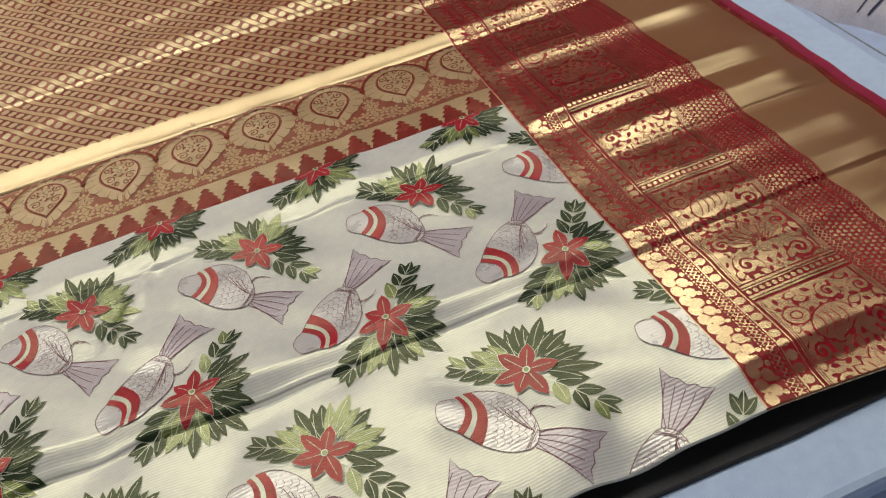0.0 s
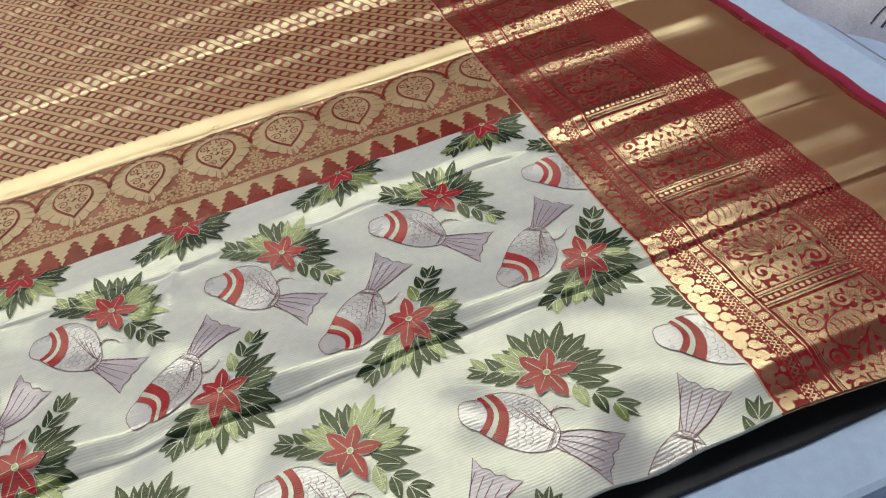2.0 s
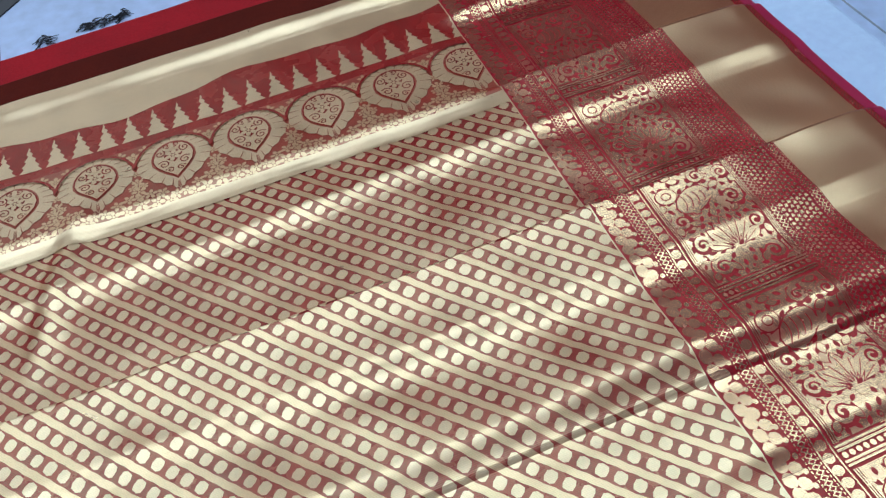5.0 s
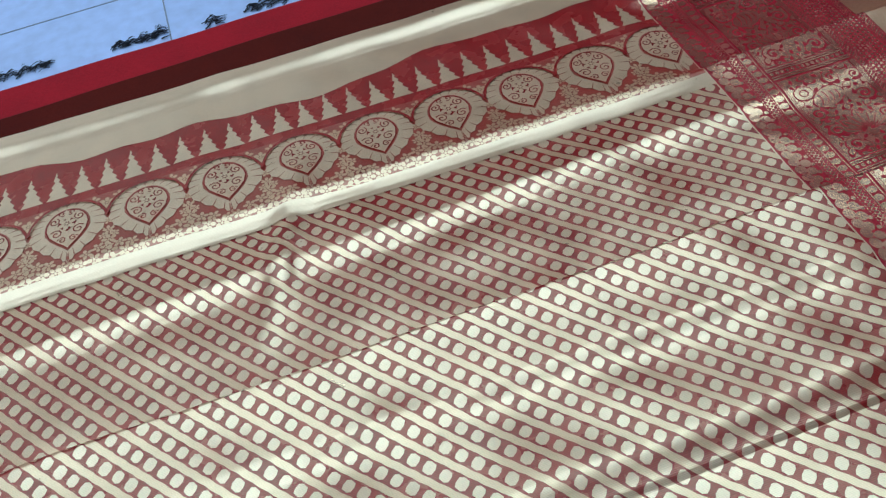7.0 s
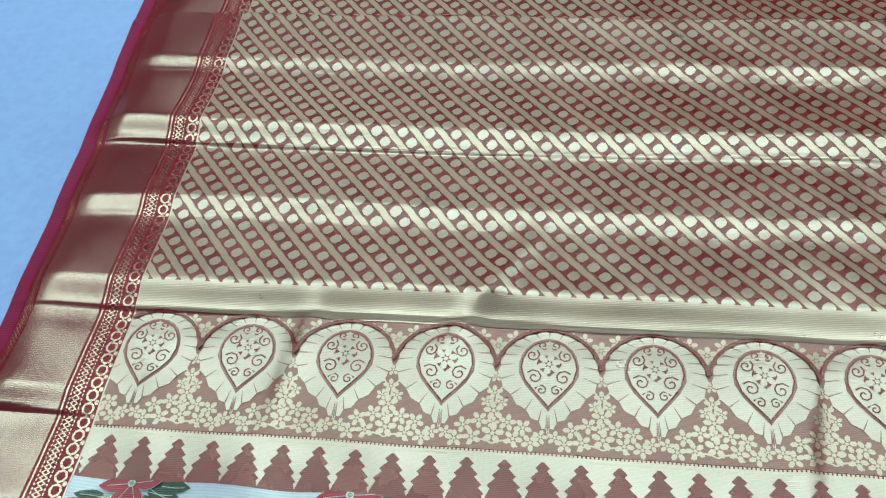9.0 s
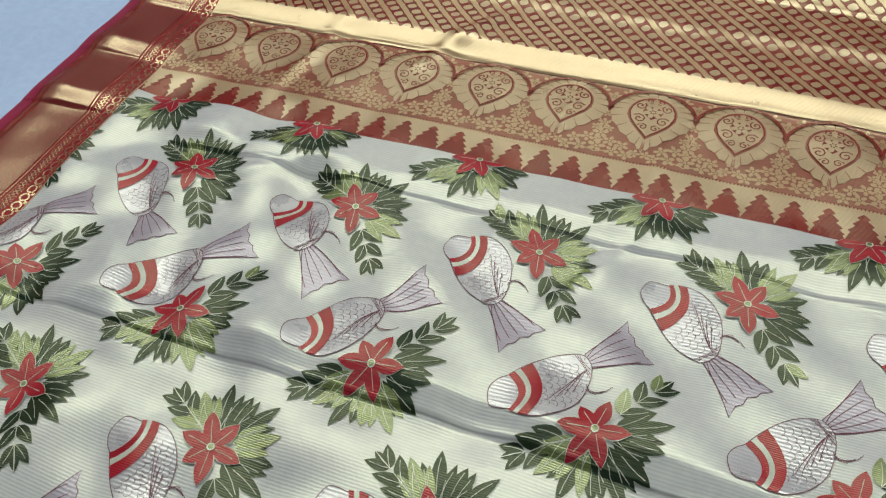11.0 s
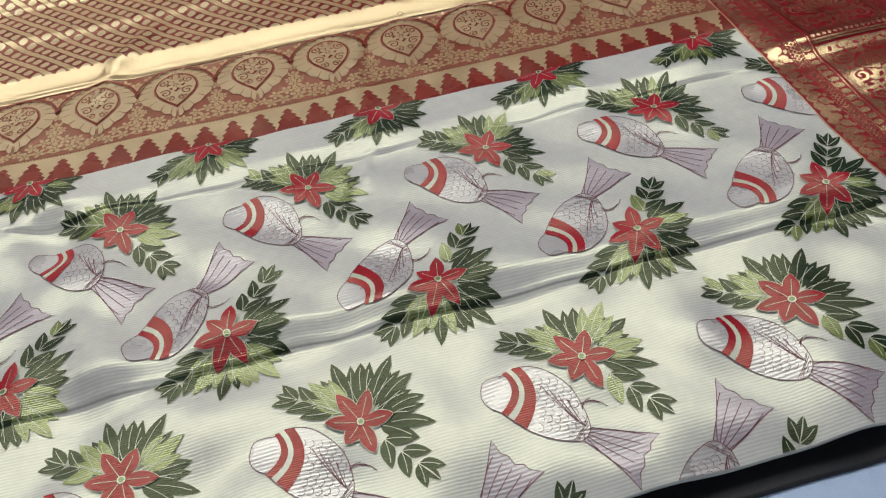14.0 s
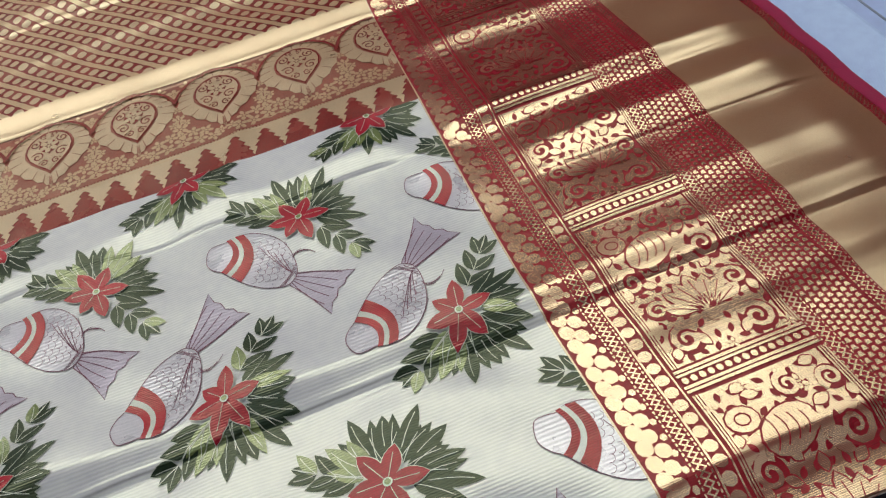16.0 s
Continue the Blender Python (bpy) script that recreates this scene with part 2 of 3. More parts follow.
def slope_normals(x, y):
    e = 0.0004
    gx = (height(x + e, y) - height(x - e, y)) / (2 * e)
    gy = (height(x, y + e) - height(x, y - e)) / (2 * e)
    v = np.stack([-gx, -gy, np.ones_like(gx)], 1)
    return v / np.linalg.norm(v, axis=1, keepdims=True)


# ---------------------------------------------------------------- laying flat shapes on the cloth
CELL_X, CELL_Y = 0.008, 0.0025


def cut(poly, axis, v, keep_low):
    out = []
    for i in range(len(poly)):
        a, b = poly[i - 1], poly[i]
        ina, inb = (a[axis] <= v, b[axis] <= v) if keep_low else (a[axis] >= v, b[axis] >= v)
        if ina != inb:
            f = (v - a[axis]) / (b[axis] - a[axis])
            out.append((a[0] + f * (b[0] - a[0]), a[1] + f * (b[1] - a[1])))
        if inb:
            out.append(b)
    return out


def bands(poly, axis, size):
    lo, hi = min(p[axis] for p in poly), max(p[axis] for p in poly)
    k0, k1 = math.floor(lo / size + 1e-6), math.ceil(hi / size - 1e-6)
    if k1 - k0 <= 1:
        yield poly
        return
    rest = poly
    for k in range(k0 + 1, k1):
        piece = cut(rest, axis, k * size, True)
        if len(piece) >= 3:
            yield piece
        rest = cut(rest, axis, k * size, False)
        if len(rest) < 3:
            return
    yield rest


def clip_box(poly, box):
    for axis, v, low in ((0, box[0], False), (1, box[1], False), (0, box[2], True), (1, box[3], True)):
        if len(poly) < 3:
            return []
        poly = cut(poly, axis, v, low)
    return poly if len(poly) >= 3 else []


def triangles(poly):
    if len(poly) <= 4:
        return [poly]
    return [[poly[i] for i in t] for t in tessellate_polygon([[Vector((p[0], p[1], 0)) for p in poly]])]


def lay(name, shapes, parent, label="", level=1, box=None):
    """One mesh object: shapes is a list of (material, polygons), each later one a little higher. The polygons follow the cloth."""
    index, places, lifts, faces, slots, mats = {}, [], [], [], [], []
    for depth, (mat, polys) in enumerate(shapes):
        if mat not in mats:
            mats.append(mat)
        slot = mats.index(mat)
        for poly in polys:
            for tri in triangles(poly):
                if box:
                    tri = clip_box(tri, box)
                    if not tri:
                        continue
                for strip in bands(tri, 1, CELL_Y):
                    for piece in bands(strip, 0, CELL_X):
                        face = []
                        for px, py in piece:
                            key = (round(px, 6), round(py, 6), depth)
                            if key not in index:
                                index[key] = len(places)
                                places.append((px, py))
                                lifts.append(0.00023 * (level + depth))
                            if index[key] not in face:
                                face.append(index[key])
                        if len(face) >= 3:
                            faces.append(face)
                            slots.append(slot)
    if not faces:
        return None
    xy = np.stack(drawn(*np.array(places).T), 1)
    nrm = slope_normals(xy[:, 0], xy[:, 1])
    co = np.column_stack([xy, height(xy[:, 0], xy[:, 1])]) + nrm * np.array(lifts)[:, None]
    # all faces look up
    good = []
    for f in faces:
        a = sum(places[f[i - 1]][0] * places[f[i]][1] - places[f[i]][0] * places[f[i - 1]][1] for i in range(len(f)))
        good.append(f if a > 0 else f[::-1])
    me = bpy.data.meshes.new(name)
    me.from_pydata([tuple(c) for c in co], [], good)
    for m in mats:
        me.materials.append(m)
    me.polygons.foreach_set("material_index", slots)
    me.polygons.foreach_set("use_smooth", [True] * len(me.polygons))
    me.update()
    me.normals_split_custom_set_from_vertices([tuple(v) for v in nrm])
    ob = new(name, me)
    ob.parent = parent
    return tagged(ob, label)


# flat shapes
def turn(p, a, at=(0, 0)):
    c, s = math.cos(a), math.sin(a)
    return (at[0] + p[0] * c - p[1] * s, at[1] + p[0] * s + p[1] * c)


def oval(cx, cy, a, b, rot=0.0, n=14):
    return [turn((a * math.cos(2 * math.pi * i / n), b * math.sin(2 * math.pi * i / n)), rot, (cx, cy)) for i in range(n)]


def blade(base, tip, width, n=5, belly=0.45, grow=0.0):
    """A pointed leaf or petal."""
    dx, dy = tip[0] - base[0], tip[1] - base[1]
    length = math.hypot(dx, dy)
    a = math.atan2(dy, dx)
    side = []
    for i in range(n + 1):
        f = i / n
        w = math.sin(math.pi * f ** (math.log(0.5) / math.log(belly))) ** 0.85 if 0 < f < 1 else 0.0
        side.append((-grow + f * (length + 2 * grow), w * (width / 2 + grow)))
    pts = side + [(u, -v) for u, v in side[-2:0:-1]]
    return [turn(p, a, base) for p in pts]


def ribbon(line, width, closed=False):
    """Quads along a line."""
    m = len(line)
    sides = []
    for i in range(m):
        a, b = (line[i - 1], line[(i + 1) % m]) if closed else (line[max(i - 1, 0)], line[min(i + 1, m - 1)])
        dx, dy = b[0] - a[0], b[1] - a[1]
        q = math.hypot(dx, dy) or 1e-9
        w = (width(i / max(m - 1, 1)) if callable(width) else width) / 2
        sides.append(((line[i][0] - dy / q * w, line[i][1] + dx / q * w), (line[i][0] + dy / q * w, line[i][1] - dx / q * w)))
    n = m if closed else m - 1
    return [[sides[i][0], sides[i][1], sides[(i + 1) % m][1], sides[(i + 1) % m][0]] for i in range(n)]


def spiral(cx, cy, r, turns, start, hand=1, n=18):
    return [(cx + r * (1 - 0.85 * i / n) * math.cos(start + hand * 2 * math.pi * turns * i / n), cy + r * (1 - 0.85 * i / n) * math.sin(start + hand * 2 * math.pi * turns * i / n)) for i in range(n + 1)]


def bow(a, b, sag, n=6):
    """A bent line from a to b."""
    dx, dy = b[0] - a[0], b[1] - a[1]
    return [(a[0] + dx * i / n - dy * sag * 4 * (i / n) * (1 - i / n), a[1] + dy * i / n + dx * sag * 4 * (i / n) * (1 - i / n)) for i in range(n + 1)]


def rect(x0, y0, x1, y1):
    return [(x0, y0), (x1, y0), (x1, y1), (x0, y1)]


def part(name, bm, mat, parent, label=""):
    me = bpy.data.meshes.new(name)
    bm.to_mesh(me)
    bm.free()
    me.materials.append(mat)
    ob = new(name, me)
    ob.parent = parent
    return tagged(ob, label)


def block(x0, y0, z0, x1, y1, z1, bevel=0.0):
    bm = bmesh.new()
    bmesh.ops.create_cube(bm, size=1, matrix=Matrix.Translation(((x0 + x1) / 2, (y0 + y1) / 2, (z0 + z1) / 2)) @ Matrix.Diagonal((x1 - x0, y1 - y0, z1 - z0, 1)))
    if bevel:
        bmesh.ops.bevel(bm, geom=bm.edges[:], offset=bevel, segments=2, affect="EDGES", profile=0.5)
    return bm


def root(name, at, label, category, kind=""):
    ob = new(name)
    ob.location = at
    return tagged(ob, label, category, kind=kind)

# ---------------------------------------------------------------- setting
SHEET_Z, FLOOR_Z = -0.027, -0.050


def slab(name, label, bm, mat):
    return tagged(part(name, bm, mat, None), label, "", kind="structure")


slab("floor", "pale grey marble tiled floor with black diamond insets", block(-3, -2.5, FLOOR_Z - 0.1, 3, 4.2, FLOOR_Z), TILE)
# walls and ceiling are never in view; added for bounce and reflections
slab("wall_north", "plain beige wall, added out of view", block(-3.1, 4.2, FLOOR_Z, 3.1, 4.3, 2.7), PAINT)
slab("wall_south", "plain beige wall, added out of view", block(-3.1, -2.6, FLOOR_Z, 3.1, -2.5, 2.7), PAINT)
slab("wall_west", "plain beige wall, added out of view", block(-3.1, -2.5, FLOOR_Z, -3, 4.2, 2.7), PAINT)
slab("wall_east", "plain beige wall, added out of view", block(3, -2.5, FLOOR_Z, 3.1, 4.2, 2.7), PAINT)
slab("ceiling", "plain beige ceiling, added out of view", block(-3.1, -2.6, 2.7, 3.1, 4.3, 2.8), PAINT)

sheet = tagged(part("bed_sheet", block(-0.885, 0.168, FLOOR_Z, 0.583, 1.40, SHEET_Z, 0.006), SHEET, None), "pale blue-white cotton sheet spread flat on the floor", "sheet")

# ---------------------------------------------------------------- the saree
saree = root("saree", (0, FRONT, SHEET_Z), "cream and gold silk saree with crimson border, laid flat in folds", "saree")
saree_at = Matrix.Translation((0, FRONT, SHEET_Z)).inverted()


def on(name, shapes, label="", level=1, box=None):
    ob = lay(name, shapes, saree, label, level, box)
    if ob:
        ob.matrix_parent_inverse = saree_at
    return ob


def wavy_sheet(x0, y0, x1, y1):
    return [rect(x0, y0, x1, y1)]


on("body_panel", [(CREAM, wavy_sheet(LEFT_IN, FRONT, RIGHT_IN, TEMPLE))], "cream tissue silk body", 0)
on("pallu_panel", [(RED, wavy_sheet(LEFT_IN, TEMPLE, RIGHT_IN, BACK))], "red silk pallu ground", 0)
on("wide_border", [(BORDER_RED, wavy_sheet(RIGHT_IN, FRONT, RIGHT, BACK))], "crimson wide border", 0)
on("narrow_border", [(BORDER_RED, wavy_sheet(LEFT, FRONT, LEFT_IN, BACK))], "crimson narrow border", 0)

# --- flower and oval motifs of the body
BODY = (LEFT_IN, FRONT, RIGHT_IN, TEMPLE)


def motif(cx, cy, flip):
    rng = random.Random(int(cx * 1000) * 7 + int(cy * 1000))

    def at(p):
        return (cx + 0.001 * p[0], cy + 0.001 * p[1] * flip)

    def all_at(polys):
        return [[at(p) for p in poly] for poly in polys]

    # leaves round the flower
    leaves, limes, rims, veins = [], [], [], []

    def leaf(b, t, w, light):
        rims.append(blade(b, t, w, 6, 0.40, 0.42))
        (limes if light else leaves).append(blade(b, t, w, 6, 0.40))
        veins.extend(ribbon(bow(b, (b[0] + 0.8 * (t[0] - b[0]), b[1] + 0.8 * (t[1] - b[1])), 0.04, 3), 0.38))

    for stem, size in (([(-10, 8), (-47, 30)], 17), ([(8, -11), (37, -53)], 17)):
        (ax, ay), (bx, by) = stem
        a = math.atan2(by - ay, bx - ax)
        for k in range(3):
            f = 0.12 + 0.27 * k
            px, py = ax + f * (bx - ax), ay + f * (by - ay)
            for side in (1, -1):
                leaf((px, py), turn((size * (1.05 - 0.35 * f), side * size * (0.72 - 0.35 * f)), a, (px, py)), 9.5 - 2.8 * f, rng.random() < 0.08)
        leaf((ax + 0.72 * (bx - ax), ay + 0.72 * (by - ay)), (bx, by), 6.5, False)
        veins.extend(ribbon([stem[0], stem[1]], 0.5))
    for k, ang in enumerate((128, 103, 78, 53, 28, 3, -22)):
        r = 43 + 4 * math.sin(2.4 * k)
        light = k < 1 or rng.random() < 0.1
        for side in (-10, 11):
            a, a2 = radians(ang + 0.6 * side), radians(ang + 1.5 * side)
            leaf((12 * math.cos(a), 12 * math.sin(a)), ((r - 7) * math.cos(a2), (r - 7) * math.sin(a2)), 8.6, light or rng.random() < 0.06)
        a = radians(ang)
        leaf((21 * math.cos(a), 21 * math.sin(a)), (r * math.cos(a), r * math.sin(a)), 9.0, light)
    on("leaf_spray", [(PALE_LINE, all_at(rims)), (LEAF, all_at(leaves)), (LIME, all_at(limes)), (PALE_LINE, all_at(veins))], "dark and yellow-green woven leaves with pale veins", 2, BODY)

    # the flower
    flower = on("flower", [(PALE_LINE, all_at([oval(0, 0, 2.6, 2.6, 0, 10)])), (LIME, all_at([oval(0, 0, 1.7, 1.7, 0, 8)]))], "red six-petalled woven flower with gold centre", 11, BODY)
    for ang, r in ((64, 21), (118, 24), (172, 22), (228, 18), (280, 24), (352, 21)):
        a = radians(ang)
        t = (r * math.cos(a), r * math.sin(a))
        vein = ribbon([(3 * math.cos(a), 3 * math.sin(a)), (0.75 * t[0], 0.75 * t[1])], 0.35)
        if flower:
            lay("petal", [(PALE_LINE, all_at([blade((0, 0), t, 10.4, 7, 0.50, 0.40)])), (PETAL, all_at([blade((0, 0), t, 10.2, 7, 0.50)])), (PALE_LINE, all_at(vein))], flower, "", 7, BODY)

    # the rounded motif beside it
    def smooth(pts, n=3):
        """A closed curve through the points."""
        out = []
        m = len(pts)
        for k in range(m):
            p0, p1, p2, p3 = (pts[(k + q) % m] for q in (-1, 0, 1, 2))
            for s in range(n):
                f = s / n
                out.append(tuple(0.5 * (2 * p1[c] + (p2[c] - p0[c]) * f + (2 * p0[c] - 5 * p1[c] + 4 * p2[c] - p3[c]) * f * f + (3 * p1[c] - p0[c] - 3 * p2[c] + p3[c]) * f ** 3) for c in (0, 1)))
        return out

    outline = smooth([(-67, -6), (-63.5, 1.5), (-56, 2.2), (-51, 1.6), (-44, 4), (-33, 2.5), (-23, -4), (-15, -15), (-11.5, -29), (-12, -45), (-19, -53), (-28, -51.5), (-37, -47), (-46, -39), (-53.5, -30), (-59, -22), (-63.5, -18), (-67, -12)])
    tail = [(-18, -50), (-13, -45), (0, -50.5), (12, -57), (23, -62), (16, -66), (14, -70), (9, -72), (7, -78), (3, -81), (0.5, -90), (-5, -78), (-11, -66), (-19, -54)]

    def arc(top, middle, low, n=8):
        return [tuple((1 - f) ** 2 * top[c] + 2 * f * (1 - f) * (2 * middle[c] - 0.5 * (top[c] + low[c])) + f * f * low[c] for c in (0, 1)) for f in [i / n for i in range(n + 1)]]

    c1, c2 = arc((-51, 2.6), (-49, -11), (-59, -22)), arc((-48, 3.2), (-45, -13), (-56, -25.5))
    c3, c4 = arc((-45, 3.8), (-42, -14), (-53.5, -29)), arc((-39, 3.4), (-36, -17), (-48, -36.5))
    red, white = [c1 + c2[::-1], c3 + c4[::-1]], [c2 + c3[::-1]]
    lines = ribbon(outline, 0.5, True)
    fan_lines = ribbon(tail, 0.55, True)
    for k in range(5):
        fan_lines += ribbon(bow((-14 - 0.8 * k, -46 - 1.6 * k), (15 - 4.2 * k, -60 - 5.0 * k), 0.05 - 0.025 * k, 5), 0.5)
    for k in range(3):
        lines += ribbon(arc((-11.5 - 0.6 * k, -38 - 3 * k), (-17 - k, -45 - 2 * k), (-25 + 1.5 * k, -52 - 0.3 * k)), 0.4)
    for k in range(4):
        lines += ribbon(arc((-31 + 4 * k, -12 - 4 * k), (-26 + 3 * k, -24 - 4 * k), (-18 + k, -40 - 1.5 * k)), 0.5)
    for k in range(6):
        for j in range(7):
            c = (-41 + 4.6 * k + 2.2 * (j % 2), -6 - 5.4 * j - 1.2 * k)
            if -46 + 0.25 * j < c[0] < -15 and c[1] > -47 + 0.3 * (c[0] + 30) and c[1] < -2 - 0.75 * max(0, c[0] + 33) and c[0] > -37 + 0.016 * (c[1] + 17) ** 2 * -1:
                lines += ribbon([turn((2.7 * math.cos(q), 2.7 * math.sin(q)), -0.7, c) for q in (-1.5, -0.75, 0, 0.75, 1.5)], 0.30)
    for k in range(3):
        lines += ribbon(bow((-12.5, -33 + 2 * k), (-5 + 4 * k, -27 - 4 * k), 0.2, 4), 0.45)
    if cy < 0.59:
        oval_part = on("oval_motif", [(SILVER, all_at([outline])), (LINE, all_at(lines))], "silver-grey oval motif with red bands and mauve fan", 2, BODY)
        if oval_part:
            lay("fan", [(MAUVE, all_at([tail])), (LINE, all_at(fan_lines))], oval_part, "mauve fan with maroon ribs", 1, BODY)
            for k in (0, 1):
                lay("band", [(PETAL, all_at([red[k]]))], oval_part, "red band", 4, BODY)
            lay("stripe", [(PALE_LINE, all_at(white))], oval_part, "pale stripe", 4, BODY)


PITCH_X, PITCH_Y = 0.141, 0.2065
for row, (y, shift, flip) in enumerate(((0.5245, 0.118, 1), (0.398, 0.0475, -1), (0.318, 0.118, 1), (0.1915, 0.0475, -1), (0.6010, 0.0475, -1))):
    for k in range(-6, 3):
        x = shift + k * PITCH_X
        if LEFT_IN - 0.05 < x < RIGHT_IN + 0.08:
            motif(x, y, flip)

# --- temple edge, medallion bands and lattice of the pallu
PALLU = (LEFT_IN, TEMPLE, RIGHT_IN, BACK)


def spire(x, y, w, h, up):
    """A stepped temple spire with four tiers."""
    half = []
    for k in range(4):
        out = 0.5 - 0.118 * k
        half += [(w * out, h * k / 4), (w * (out - 0.20), h * (k + 0.72) / 4)]
    half.append((0.0, h * 1.06))
    pts = half + [(-u, v) for u, v in half[-2::-1]]
    return [(x + u, y + up * v) for u, v in pts]


def flower5(cx, cy, r, rot=0.0, n=5):
    return [oval(cx + 0.62 * r * math.cos(rot + 2 * math.pi * k / n), cy + 0.62 * r * math.sin(rot + 2 * math.pi * k / n), 0.42 * r, 0.30 * r, rot + 2 * math.pi * k / n, 6) for k in range(n)] + [oval(cx, cy, 0.2 * r, 0.2 * r, 0, 6)]


def drop(cx, cy, w, h, n=22):
    """A drop, round above and pointed below."""
    pts = []
    for k in range(n):
        a = math.pi / 2 + 2 * math.pi * k / n
        v = math.sin(a)
        squeeze = 1.0 if v > -0.1 else max(0.0, 1 - ((-v - 0.1) / 0.9) ** 1.5) ** 0.8
        pts.append((cx + 0.5 * w * math.cos(a) * (squeeze if v < -0.1 else 1) * (1.0 if v > 0 else 1.0), cy + (0.42 * h * v if v > 0 else 0.58 * h * v)))
    return pts


def medallion(cx, y0, level):
    """One scalloped drop medallion; y0 is its lowest point, 72 mm tall."""
    cy = y0 + 0.0395
    rim = drop(cx, cy + 0.003, 0.040, 0.055, 22)
    out = drop(cx, cy, 0.0640, 0.0730, 22)
    edge, rays = [], []
    for k in range(22):
        a, b = out[k], out[(k + 1) % 22]
        n = (0.5 * (a[0] + b[0]), 0.5 * (a[1] + b[1]))
        edge += [a, (n[0] + 0.07 * (n[0] - cx), n[1] + 0.07 * (n[1] - cy))]
        rays.extend(ribbon([a, (0.75 * rim[k][0] + 0.25 * a[0], 0.75 * rim[k][1] + 0.25 * a[1])], lambda f: 0.0009 - 0.0006 * f))
    arch = [(cx + 0.0342 * math.cos(q), cy + 0.001 + 0.0320 * math.sin(q)) for q in [radians(d) for d in range(4, 180, 8)]]
    inner = drop(cx, cy + 0.003, 0.0365, 0.0500, 20)
    # filigree: curled stems and florets
    fill = flower5(cx, cy + 0.006, 0.0080, 0.3, 6)
    curls = []
    for side in (-1, 1):
        for u, v, r, start in ((0.0095, -0.004, 0.0058, 0.6), (0.0110, 0.0125, 0.0050, 2.2), (0.0048, -0.0135, 0.0042, 0.2), (0.0040, 0.0205, 0.0040, 3.0)):
            curls += ribbon(spiral(cx + side * u, cy + v, r, 1.35, start if side > 0 else math.pi - start, side, 11), 0.0011)
        fill += [blade((cx + side * 0.002, cy - 0.006), (cx + side * 0.0105, cy - 0.012), 0.0030, 4), blade((cx + side * 0.003, cy + 0.013), (cx + side * 0.0090, cy + 0.020), 0.0030, 4)]
    fill += [blade((cx, cy - 0.010), (cx, cy - 0.0225), 0.0042, 4), blade((cx, cy + 0.014), (cx, cy + 0.0245), 0.0042, 4)]
    shapes = [(SOFT_PALE, [edge]), (COPPER, rays + [rim]), (SOFT_PALE, [inner]), (RED, curls + ribbon(inner, 0.0011, True) + [drop(cx, cy + 0.006, 0.0165, 0.0165, 12)]), (SOFT_PALE, fill), (RED, ribbon(arch, 0.0024))]
    return on("medallion", shapes, "gold drop-shaped woven medallion with scalloped petals", level, PALLU)


def band(y0, far):
    """The medallion band: a row of medallions with small flowers between, y0 its lower line."""
    on("band_ground", [(COPPER, [rect(LEFT_IN, y0, RIGHT_IN, y0 + 0.0900)])], "copper-red woven band", 1)
    for k in range(-9, 5):
        x = (0.1490 if far else 0.0182) + (0.0688 if far else 0.0691) * k
        if LEFT_IN - 0.04 < x < RIGHT_IN + 0.04:
            medallion(x, y0 + 0.0170, 3)
        m = x + 0.0345
        if not LEFT_IN - 0.02 < m < RIGHT_IN + 0.02:
            continue
        filler = []
        filler += flower5(m, y0 + 0.011, 0.0075, 0.2) + flower5(m - 0.013, y0 + 0.008, 0.0062, 0.7) + flower5(m + 0.013, y0 + 0.008, 0.0062, 1.1) + flower5(m, y0 + 0.027, 0.0068, 0.5)
        filler += flower5(m - 0.009, y0 + 0.020, 0.0060, 0.9) + flower5(m + 0.009, y0 + 0.019, 0.0060, 0.1) + flower5(m, y0 + 0.040, 0.0055, 0.4)
        filler += flower5(m, y0 + 0.076, 0.0070, 0.4, 6) + flower5(m - 0.011, y0 + 0.083, 0.0058, 0.2) + flower5(m + 0.011, y0 + 0.083, 0.0058, 0.2)
        for u, v, r in ((-0.019, 0.016, 6.0), (0.019, 0.016, 6.0), (-0.024, 0.006, 6.0), (0.024, 0.006, 6.0), (0.0, 0.0185, 4.2), (-0.030, 0.010, 5.0), (0.030, 0.010, 5.0), (0.0, 0.052, 4.2), (-0.005, 0.0335, 4.2), (0.005, 0.0335, 4.2), (-0.020, 0.084, 5.0), (0.020, 0.084, 5.0), (-0.030, 0.086, 3.6), (0.030, 0.086, 3.6)):
            filler += flower5(m + u, y0 + v, r * 0.001, 40 * u + 9 * v)
        for s in (-1, 1):
            filler += ribbon(bow((m + s * 0.003, y0 + 0.068), (m + s * 0.013, y0 + 0.079), 0.15 * s, 5), 0.0014)
            filler += ribbon(bow((m, y0 + 0.004), (m + s * 0.016, y0 + 0.0025), 0.2 * s, 5), 0.0012)
            filler += ribbon(bow((m + s * 0.001, y0 + 0.032), (m + s * 0.006, y0 + 0.046), 0.1 * s, 4), 0.0012)
        cluster = on("floral_infill", [(SOFT_GOLD, filler)], "small gold woven florets", 2, (LEFT_IN, y0, RIGHT_IN, y0 + 0.09))
        if cluster:
            cluster["kind"] = "stuff"
    beads = [rect(x, y0 - 0.0030, x + 0.0016, y0 - 0.0006) for x in np.arange(LEFT_IN, RIGHT_IN - 0.002, 0.0026)]
    on("bead_line", [(SOFT_GOLD, [rect(LEFT_IN, y0 - 0.0052, RIGHT_IN, y0 - 0.0038)] + beads)], "fine gold bead line", 1)


